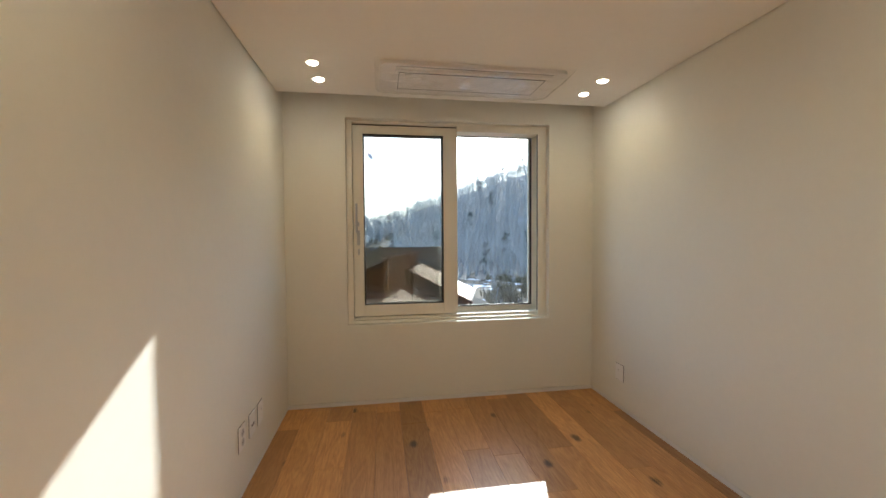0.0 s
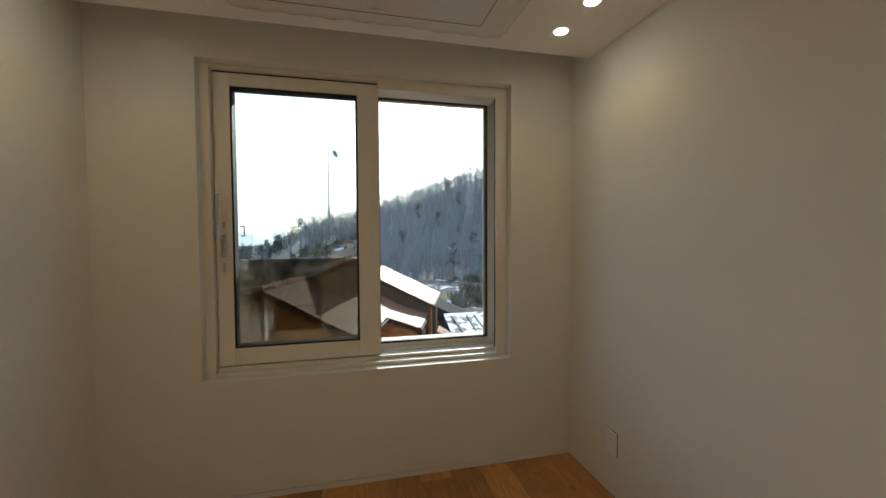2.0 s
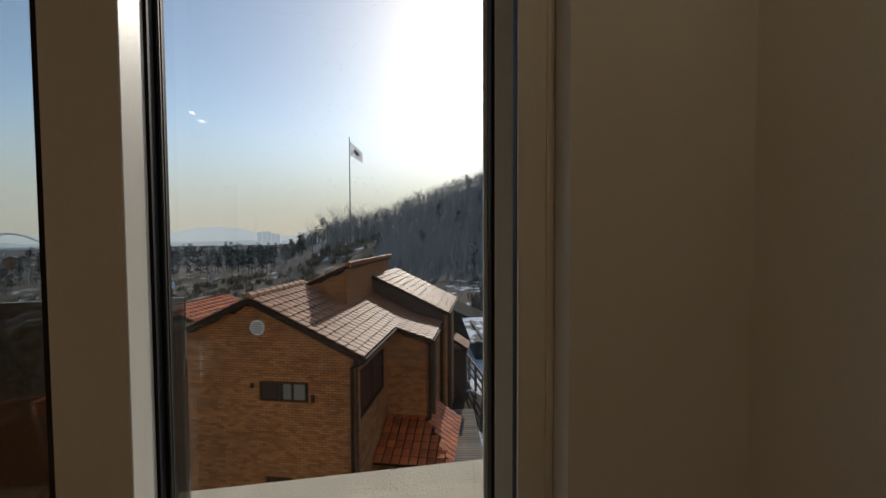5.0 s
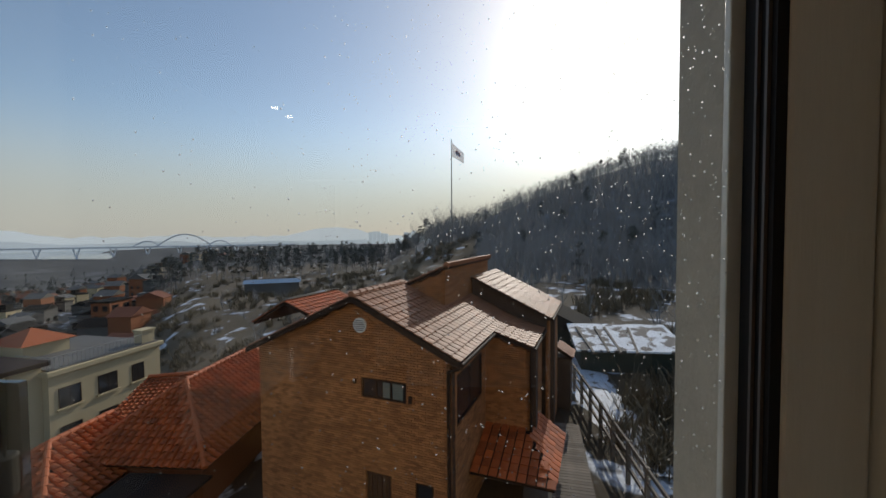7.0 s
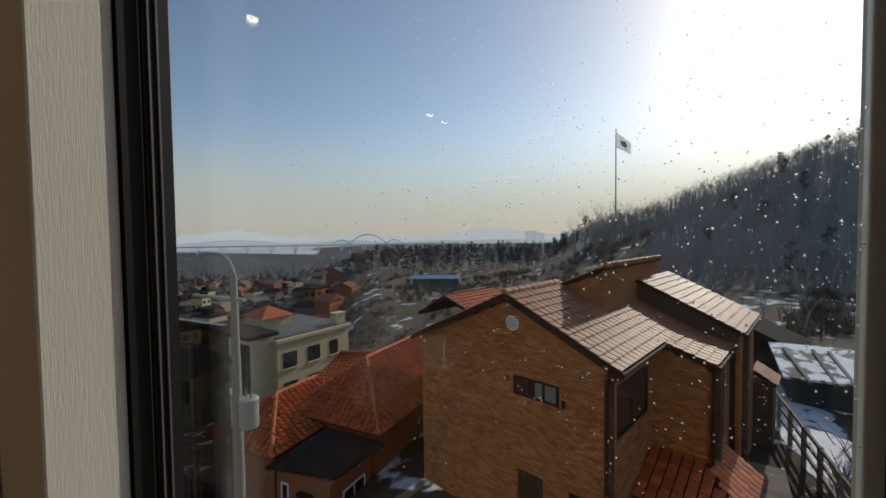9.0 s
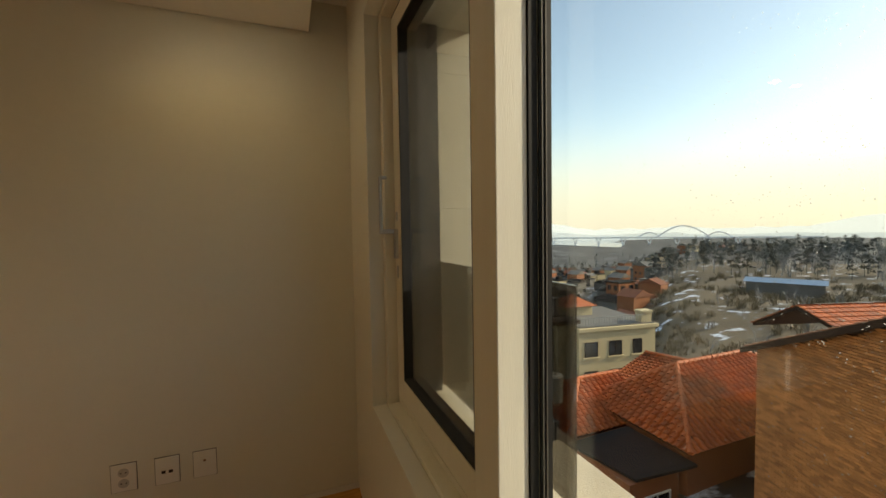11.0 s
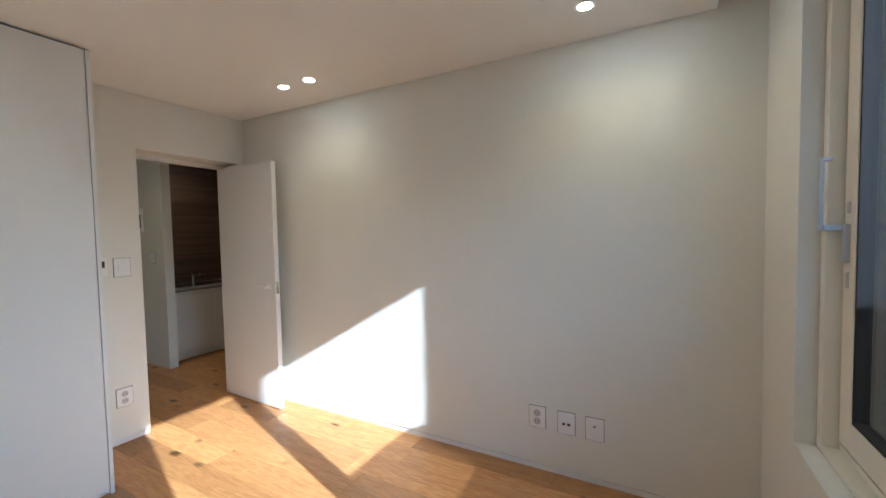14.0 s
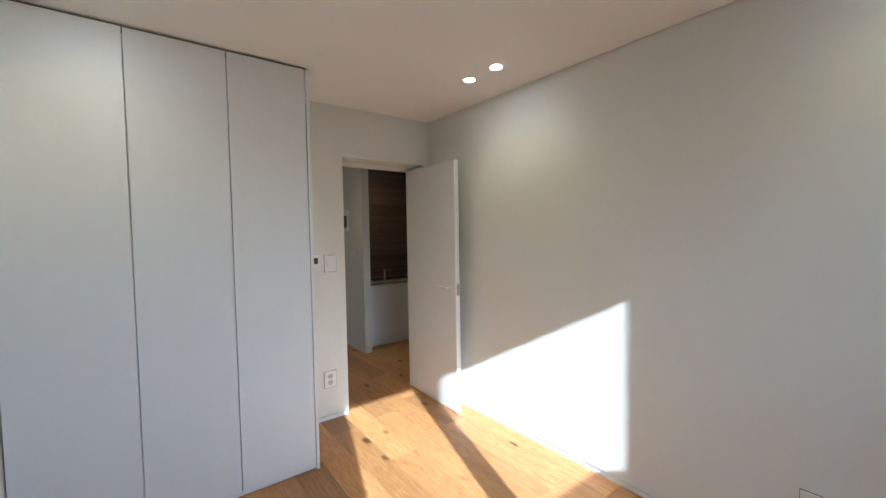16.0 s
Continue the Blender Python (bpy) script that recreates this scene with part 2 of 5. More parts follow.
DROP = bpy.data.materials.new("water_drop")
DROP.use_nodes = True
dn, dl = DROP.node_tree.nodes, DROP.node_tree.links
for socket, value in (("Transmission Weight", 1.0), ("Roughness", 0.02), ("IOR", 1.33)):
    dn["Principled BSDF"].inputs[socket].default_value = value
milky, drop_mix = dn.new("ShaderNodeBsdfTranslucent"), dn.new("ShaderNodeMixShader")
drop_mix.inputs[0].default_value = 0.3
dl.new(dn["Principled BSDF"].outputs[0], drop_mix.inputs[1])
dl.new(milky.outputs[0], drop_mix.inputs[2])
dl.new(drop_mix.outputs[0], dn["Material Output"].inputs[0])

# ---- the room ----
W, BACK, H = 2.553, -3.62, 2.40
WX0, WX1, WZ0, WZ1 = 0.465, 2.155, 0.647, 2.29     # opening of the window
BH = 0.036                                           # height of the recessed baseboard

structure("wall_left", boxes(((-0.12, -3.85, BH), (0, 0, 2.62))), WALL, "plain white wallpapered side wall of the room", "wall")
structure("wall_right", boxes(((W, -3.85, BH), (W + 0.12, 0, 2.62))), WALL, "plain white wallpapered side wall of the room", "wall")
structure("wall_window", boxes(((-0.12, 0, BH), (WX0, 0.06, 2.62)), ((WX1, 0, BH), (W + 0.12, 0.06, 2.62)),
                               ((WX0, 0, BH), (WX1, 0.06, WZ0)), ((WX0, 0, WZ1), (WX1, 0.06, 2.62))), WALL,
          "white wall with the opening of the window", "wall")
structure("wall_back", boxes(((0, -3.85, BH), (0.05, BACK, 2.62)), ((0.815, -3.85, BH), (W, BACK, 2.62)),
                             ((0.05, -3.85, 2.022), (0.815, BACK, 2.62))), WALL, "white wall with the doorway", "wall")
base = boxes(((-0.12, -3.85, 0), (-0.004, 0.06, BH - 0.006)), ((W + 0.004, -3.85, 0), (W + 0.12, 0.06, BH - 0.006)),
             ((-0.004, 0.004, 0), (W + 0.004, 0.06, BH - 0.006)), ((0.819, -3.846, 0), (W, BACK - 0.004, BH - 0.006)), ((-0.004, -3.846, 0), (0.046, BACK - 0.004, BH - 0.006)))
structure("baseboard", base, BASE, "low white baseboard recessed under the walls", "baseboard")
# near-black strips set into the groove to draw its shadow line
structure("trim_gap_shade", boxes(((-0.11, -3.84, BH - 0.006), (-0.014, 0.05, BH)), ((W + 0.014, -3.84, BH - 0.006), (W + 0.11, 0.05, BH)), ((-0.014, 0.014, BH - 0.006), (W + 0.014, 0.05, BH)), ((0.83, -3.83, BH - 0.006), (W, BACK - 0.014, BH))), GAP,
          "thin dark strip in place of the shade in the gap above the baseboard", "trim")
structure("ceiling", boxes(((0.006, BACK + 0.005, H), (W - 0.006, -0.19, H + 0.012)), ((0.05, BACK + 0.05, H + 0.012), (W - 0.05, -0.202, H + 0.05)), ((0.0, -0.202, H + 0.012), (W, -0.19, 2.56))), CEIL,
          "white painted ceiling with a shadow gap at the walls", "ceiling")
structure("ceiling_recess", boxes(((-0.12, BACK, 2.56), (W + 0.12, 0.06, 2.66))), CEIL, "white slab over the curtain recess", "ceiling")


def board_floor():
    """Oak boards that run towards the window, in the room and the hall behind it."""
    floor = structure("floor", boxes(((-2.4, -5.8, -0.12), (W + 0.2, 0.06, -0.014))), GAP, "oiled oak board floor with knots", "floor")
    rng = random.Random(4)
    shapes = {}
    width, x, n = 0.18, -0.037 - 13 * 0.18, 0
    while x < W:
        y = -5.78 - rng.uniform(0, 1.2)
        while y < 0.05:
            long = rng.choice((0.6, 0.9, 1.2, 1.5, 1.8, 1.8))
            lo, hi = max(y, -5.78), min(y + long, 0.055)
            y += long
            if hi - lo < 0.02 or (x < -0.3 and lo > -3.9) or x + width > W + 0.15:
                continue
            if x < -0.1 and hi > -3.84:
                hi = -3.84
            key = round(hi - lo, 3)
            if key not in shapes:
                h, e = (hi - lo) / 2 - 0.0005, 0.0011
                q = width / 2 - 0.0005
                v = [(sx * a, sy * b, z) for a, b, z in ((q, h, -0.014), (q, h, -e), (q - e, h - e, 0)) for sx, sy in ((-1, -1), (1, -1), (1, 1), (-1, 1))]
                f = [(i, (i + 1) % 4, (i + 1) % 4 + 4, i + 4) for i in range(4)]
                f += [(i + 4, (i + 1) % 4 + 4, (i + 1) % 4 + 8, i + 8) for i in range(4)] + [(8, 9, 10, 11)]
                shapes[key] = data_mesh("floor_board", v, f)
            ob = part("floor_board", shapes[key], OAK, floor)
            ob.location = (x + width / 2, (lo + hi) / 2, 0)
        x += width


# ---- window ----
def window():
    win = thing("window_1", pose(0, 0, 0), "white sliding window with one open-track sash and a fixed pane", "window", kind="structure")
    y0, y1 = 0.06, 0.245
    fr = ring_frame((WX0, WZ0), (WX1, WZ1), (0.045, 0.018, 0.021, 0.02), y0, y1, 0.002)
    box(fr, (WX0 + 0.0455, 0.105, WZ0 + 0.0215), (WX1 - 0.0185, 0.2, WZ0 + 0.042), 0.001)
    box(fr, (WX1 - 0.076, y0, WZ0 + 0.0215), (WX1 - 0.0185, y0 + 0.02, WZ1 - 0.02), 0.002)
    part("window_frame", fr, PVC, win)
    part("track_rail", boxes(((WX0 + 0.045, 0.19, WZ0 + 0.044), (WX1 - 0.072, 0.196, WZ0 + 0.062))), PVC, win)
    part("track_rail", boxes(((1.37, 0.062, 2.225), (WX1 - 0.072, 0.20, 2.271)), bevel=0.002), PVC, win)
    part("track_rail", boxes(((WX1 - 0.0775, 0.067, 0.70), (WX1 - 0.060, 0.086, 2.26))), RUBBER, win, "dark brush seal in the track")
    # shaded gap over the sash, filled with a near-black strip
    part("head_gap_shade", boxes(((0.512, 0.104, 2.2625), (1.377, 0.16, 2.2695))), GAP, win, "dark strip in place of the shade in the gap over the sash")
    # sash on the inner track
    s = part("sash", ring_frame((0.513, 0.697), (1.377, 2.262), (0.082, 0.120, 0.092, 0.068), 0.102, 0.182, 0.003), PVC, win)
    part("gasket", ring_frame((0.593, 0.787), (1.259, 2.196), (0.012,) * 4, 0.106, 0.178), RUBBER, s)
    g = part("pane", boxes(((0.594, 0.124, 0.788), (1.258, 0.128, 2.195)), ((0.594, 0.142, 0.788), (1.258, 0.146, 2.195))), PANE, s)
    g.visible_shadow = False
    h = bmesh.new()
    box(h, (0.540, 0.086, 1.285), (0.564, 0.103, 1.405), 0.004)
    box(h, (0.536, 0.040, 1.385), (0.556, 0.088, 1.405), 0.004)
    box(h, (0.533, 0.030, 1.385), (0.549, 0.043, 1.62), 0.005)
    box(h, (0.533, 0.038, 1.606), (0.549, 0.064, 1.62), 0.004)
    part("handle", h, SILVER, s, "grey lever handle")
    part("lock_plate", boxes(((0.546, 0.097, 1.44), (0.560, 0.103, 1.475)), ((0.546, 0.097, 1.205), (0.560, 0.103, 1.255)), bevel=0.002), SILVER, s)
    # fixed sash on the outer track
    o = part("sash", ring_frame((1.33, 0.680), (2.136, 2.262), (0.050, 0.058, 0.052, 0.030), 0.206, 0.243, 0.003), PVC, win)
    part("meeting_seal", boxes(((1.345, 0.1835, 0.70), (1.3815, 0.2055, 2.255))), RUBBER, win, "dark brush seal between the sashes")
    part("outer_lip", boxes(((2.062, 0.2425, 0.735), (2.079, 0.250, 2.23)), bevel=0.001), PVC, o)
    part("gasket", ring_frame((1.376, 0.730), (2.081, 2.234), (0.010,) * 4, 0.208, 0.240), RUBBER, o)
    for y in (0.213, 0.223):
        part("gasket_rib", ring_frame((1.376, 0.730), (2.081, 2.234), (0.0125,) * 4, y, y + 0.0025), RIM, o)
    g = part("pane", boxes(((1.378, 0.234, 0.732), (2.079, 0.238, 2.232))), PANE, o)
    g.visible_shadow = False
    # dried and fresh drops on the outside of the pane
    rng = random.Random(31)
    v, f = [], []
    for _ in range(5000):
        x, z = 1.40 + 0.66 * rng.random() ** 0.38, rng.uniform(0.76, 2.2)
        r = 0.00035 + 0.0006 * rng.random() ** 2.5
        k = len(v)
        for h, c in ((0.0, 1.0), (0.55, 0.8)):
            v += [(x + r * c * math.cos(m * 1.0472), 0.2384 + r * h, z + r * c * 1.15 * math.sin(m * 1.0472)) for m in range(6)]
        v.append((x, 0.2384 + r * 0.8, z))
        f += [(k + m, k + (m + 1) % 6, k + 6 + (m + 1) % 6, k + 6 + m) for m in range(6)] + [(k + 6 + m, k + 6 + (m + 1) % 6, k + 12) for m in range(6)]
    dr = tagged(part("water_drops", data_mesh("water_drops", v, f), DROP, g, "scattered water drops", smooth=True), kind="stuff")
    dr.visible_shadow = False
    # screen track and latch seen through the sash
    part("screen_frame", boxes(((WX0 + 0.0455, 0.188, 0.69), (WX0 + 0.056, 0.30, 2.268))), DARK, win)
    part("screen_latch", boxes(((0.600, 0.246, 1.395), (0.622, 0.252, 1.402)), ((0.600, 0.246, 1.448), (0.622, 0.252, 1.455)), ((0.617, 0.246, 1.402), (0.622, 0.252, 1.448))), DARK, win)
    return win


def window_guard():
    g = thing("window_guard", pose(0.86, 0.31, 0.70), "tinted glass guard outside the sliding sash", "guard rail")
    p = part("glass_panel", boxes(((-0.395, -0.004, 0.02), (0.52, 0.004, 0.56))), GUARD, g)
    for x, z in ((0.41, 0.47), (0.41, 0.15)):
        part("clamp", boxes(((x, -0.012, z), (x + 0.035, 0.012, z + 0.05)), bevel=0.003), DARK, g)


def outer_wall():
    """The stone-clad outside of the wall round the window."""
    y0, y1 = 0.062, 0.48
    structure("wall_outside", boxes(((-6, y0, -14), (WX0 - 0.03, y1 - 0.03, 4)), ((WX1 + 0.03, y0, -14), (8, y1 - 0.03, 4)),
                                    ((WX0 - 0.03, y0, -14), (WX1 + 0.03, y1 - 0.03, WZ0 - 0.03)), ((WX0 - 0.03, y0, WZ1 + 0.03), (WX1 + 0.03, y1 - 0.03, 4))), STONE,
              "cream stone outer wall of the house", "wall")
    clad = structure("trim_stone", boxes(((WX0 - 0.03, 0.247, WZ1), (WX1 + 0.03, y1, WZ1 + 0.03))), STONE, "cream stone lining of the window opening", "trim")
    for x0, x1 in ((WX0 - 0.03, WX0 + 0.004), (WX1 - 0.012, WX1 + 0.03)):
        for z0, z1 in ((WZ0, WZ1),) if x0 > 1 else ((WZ0, 0.9045), (0.9055, 1.4945), (1.4955, 2.0945), (2.0955, WZ1)):
            part("stone_panel", boxes(((x0, 0.302 if x0 < 1 else 0.247, z0), (x1, y1, z1)), bevel=0.001), STONE, clad)
    part("sill", boxes(((WX0 - 0.03, 0.247, WZ0 - 0.02), (WX1 + 0.03, y1 + 0.03, WZ0 + 0.044)), bevel=0.003), STONE, clad, "pale stone sill")


def wardrobe():
    w = thing("wardrobe", pose(1.255, -3.62, 0), "built-in white wardrobe with flush handleless doors", "wardrobe")
    x1 = W - 1.255
    part("body", boxes(((0, 0, 0), (0.018, 0.568, H - 0.012)), ((0.018, 0.02, 0.0), (x1, 0.535, H - 0.03))), WARD, w)
    part("plinth", boxes(((0.018, 0.535, 0), (x1, 0.548, 0.03))), WARD, w)
    # the gap's shade is a solid near-black filler behind the doors
    part("top_gap_shade", boxes(((0.0, 0.30, H - 0.011), (x1, 0.545, H - 0.001))), GAP, w, "dark strip in place of the shade in the gap under the ceiling")
    cuts = (0.020, 0.428, 0.848, x1 - 0.004)
    for c0, c1 in zip(cuts, cuts[1:]):
        part("door", boxes(((c0 + 0.0022, 0.548, 0.032), (c1 - 0.0022, 0.568, H - 0.012)), bevel=0.0015), WARD, w)


def room_door():
    d = structure("door_1", boxes(((0.05, -3.85, 1.985), (0.815, -3.80, 2.022)), ((0.05, -3.85, 0), (0.085, -3.80, 1.985)), ((0.780, -3.85, 0), (0.815, -3.80, 1.985)), bevel=0.0015),
                  PAINT, "white flush door standing open into the room", "door")
    leaf = part("door_leaf", boxes(((0, -0.019, 0.008), (0.735, 0.019, 1.98)), bevel=0.0015), PAINT, d)
    leaf.matrix_world = pose(0.107, -3.805, 0, 0, 0, 88.0)
    hd = bmesh.new()
    rod(hd, (0.66, -0.019, 0.99), (0.66, -0.026, 0.99), 0.024, seg=20)
    rod(hd, (0.66, -0.026, 0.99), (0.66, -0.060, 0.99), 0.009)
    box(hd, (0.545, -0.068, 0.981), (0.672, -0.055, 0.999), 0.005)
    part("door_handle", hd, PLASTIC, leaf, "white lever handle")
    hd = bmesh.new()
    rod(hd, (0.66, 0.019, 0.99), (0.66, 0.050, 0.99), 0.009)
    box(hd, (0.56, 0.046, 0.981), (0.672, 0.058, 0.999), 0.005)
    part("door_handle", hd, PLASTIC, leaf, "white lever handle")
    part("latch", boxes(((0.735, -0.012, 0.935), (0.7365, 0.012, 1.03)), ((0.7365, -0.006, 0.975), (0.744, 0.006, 0.992))), CHROME, leaf, "steel latch plate")


def wall_plate(m, kind, label, category, size=(0.094, 0.124), group=""):
    """A plate in the xz plane that faces -y."""
    w, h = size
    p = thing("wall_socket" if kind in ("double", "data", "blank") else "light_switch", m, label, category, group)
    part("plate", boxes(((-w / 2, -0.008, -h / 2), (w / 2, 0, h / 2)), bevel=0.003), PLASTIC, p)
    # shadow outline of the plate, made as a slightly larger dark slab
    part("shadow_rim", boxes(((-w / 2 - 0.0022, -0.003, -h / 2 - 0.0022), (w / 2 + 0.0022, 0.0, h / 2 + 0.0022))), RIM, p, "dark grey rim in place of the shadow line round the plate")
    if kind == "double":
        for z in (0.024, -0.024):
            bm = bmesh.new()
            rod(bm, (0, -0.0086, z), (0, -0.007, z), 0.0195, seg=28)
            s = part("socket", bm, PLASTIC, p)
            bm = bmesh.new()
            rod(bm, (-0.009, -0.0092, z), (-0.009, -0.006, z), 0.0032)
            rod(bm, (0.009, -0.0092, z), (0.009, -0.006, z), 0.0032)
            part("hole", bm, DARK, s)
            bm = bmesh.new()
            rod(bm, (0, -0.0088, z), (0, -0.0075, z), 0.0205, seg=28)
            part("ring", bm, SILVER, s)
    elif kind == "data":
        for x in (-0.014, 0.014):
            part("jack", boxes(((x - 0.008, -0.0088, -0.012), (x + 0.008, -0.006, 0.002))), DARK, p)
        part("cover", boxes(((-0.027, -0.0092, 0.004), (0.027, -0.006, 0.014)), bevel=0.001), PLASTIC, p)
    elif kind == "blank":
        part("insert", boxes(((-0.022, -0.010, -0.006), (0.022, -0.006, 0.032)), bevel=0.0015), PLASTIC, p)
        bm = bmesh.new()
        rod(bm, (0, -0.0118, 0.018), (0, -0.009, 0.018), 0.006, seg=16)
        part("connector", bm, CHROME, p)
    else:
        part("rocker", boxes(((-0.026, -0.0115, -0.022), (0.026, -0.006, 0.022)), bevel=0.002), PLASTIC, p)
    return p


def downlights(H=H):
    first = None
    # the second hall spot is an added lamp that brightens the hall
    hall_spots = ((-0.45, -5.30), (0.75, -4.70))
    spots = ((0.340, -0.460), (0.340, -0.712), (2.229, -0.435), (2.229, -0.690), (0.366, -2.400), (0.366, -2.640), (2.204, -2.48), (2.204, -2.735))
    for x, y, H in [(x, y, H) for x, y in spots] + [(x, y, 2.42) for x, y in hall_spots]:
        if first is None:
            first = thing("ceiling_spotlight", pose(x, y, H), "small round recessed ceiling spotlight, switched on", "light", "recessed ceiling spotlights")
            bm = bmesh.new()
            rod(bm, (0, 0, -0.004), (0, 0, 0.0), 0.036, 0.040, 32)
            part("trim_ring", bm, PLASTIC, first)
            bm = bmesh.new()
            rod(bm, (0, 0, -0.0062), (0, 0, -0.0042), 0.031, seg=28)
            part("lens", bm, BULB, first, "glowing lens")
        else:
            copy_thing(first, pose(x, y, H))
        ld = bpy.data.lights.new("spotlight", "SPOT")
        ld.energy = 1.1 if y > -4 else 3.5
        ld.spot_size, ld.spot_blend, ld.shadow_soft_size, ld.color = radians(145), 1.0, 0.03, (1.0, 0.73, 0.36)
        lo = new("spotlight", ld)
        lo.location = (x, y, H - 0.012)


def air_conditioner():
    """A one-way ceiling cassette, still in its clear film."""
    ac = thing("air_conditioner", pose(1.335, -0.59, H), "white one-way ceiling air conditioner wrapped in clear film", "air conditioner")
    bm = bmesh.new()
    pts, r = [], 0.05
    hx, hy = 0.595, 0.225
    for cx, cy, a0 in ((hx - r, hy - r, 0), (-hx + r, hy - r, 90), (-hx + r, -hy + r, 180), (hx - r, -hy + r, 270)):
        pts += [(cx + r * math.cos(radians(a0 + k * 15)), cy + r * math.sin(radians(a0 + k * 15)), 0.0) for k in range(7)]
    prism(bm, pts, (0, 0, -0.022))
    part("panel", bm, PLASTIC, ac)
    bm = bmesh.new()
    prism(bm, [(x * 0.86, y * 0.62 + 0.03, -0.0222) for x, y, z in pts], (0, 0, -0.004))
    part("grille_cover", bm, PLASTIC, ac)
    part("seam", ring_frame((-0.48, -0.11), (0.48, 0.16), (0.003,) * 4, -0.0015, 0.0015), DARK, ac).matrix_local = pose(0, 0, -0.0262, -90, 0, 0)
    bm = bmesh.new()
    rod(bm, (-0.50, -0.165, -0.020), (0.50, -0.165, -0.020), 0.018, seg=14)
    part("louver", bm, PLASTIC, ac)
    part("slot", boxes(((-0.5, -0.142, -0.0225), (0.5, -0.137, -0.021)), ((-0.5, -0.193, -0.0225), (0.5, -0.188, -0.021))), GAP, ac)
    part("badge", boxes(((-0.44, -0.09, -0.0275), (-0.425, -0.085, -0.026)), ((-0.42, -0.09, -0.0275), (-0.40, -0.085, -0.026))), DARK, ac)
    part("badge", boxes(*[((-0.035 + 0.012 * k, 0.118, -0.0275), (-0.026 + 0.012 * k, 0.126, -0.026)) for k in range(6)]), SILVER, ac)
    rng = random.Random(9)
    nx, ny = 60, 26
    v = [(-0.63 + 1.26 * i / nx, -0.255 + 0.51 * j / ny, -0.034 + 0.011 * noise.noise((i * 0.35, j * 0.30, 3.1)) + 0.005 * noise.noise((i * 0.9, j * 1.3, 7.0)) + (0.03 if i in (0, nx) or j in (0, ny) else 0)) for j in range(ny + 1) for i in range(nx + 1)]
    f = [(j * (nx + 1) + i, j * (nx + 1) + i + 1, (j + 1) * (nx + 1) + i + 1, (j + 1) * (nx + 1) + i) for j in range(ny) for i in range(nx)]
    part("film", data_mesh("film", v, f), FILM, ac, "creased clear protective film", smooth=True)


def ceiling_sensor():
    s = thing("ceiling_sensor", pose(1.276, -1.87, H), "small white round fire sensor with a dark ring", "sensor")
    bm = bmesh.new()
    rod(bm, (0, 0, -0.012), (0, 0, 0), 0.034, 0.040, 24)
    part("base", bm, PLASTIC, s)
    bm = bmesh.new()
    rod(bm, (0, 0, -0.020), (0, 0, -0.012), 0.026, 0.028, 24)
    part("ring", bm, DARK, s)
    bm = bmesh.new()
    rod(bm, (0, 0, -0.030), (0, 0, -0.020), 0.018, 0.024, 24)
    part("cap", bm, PLASTIC, s)


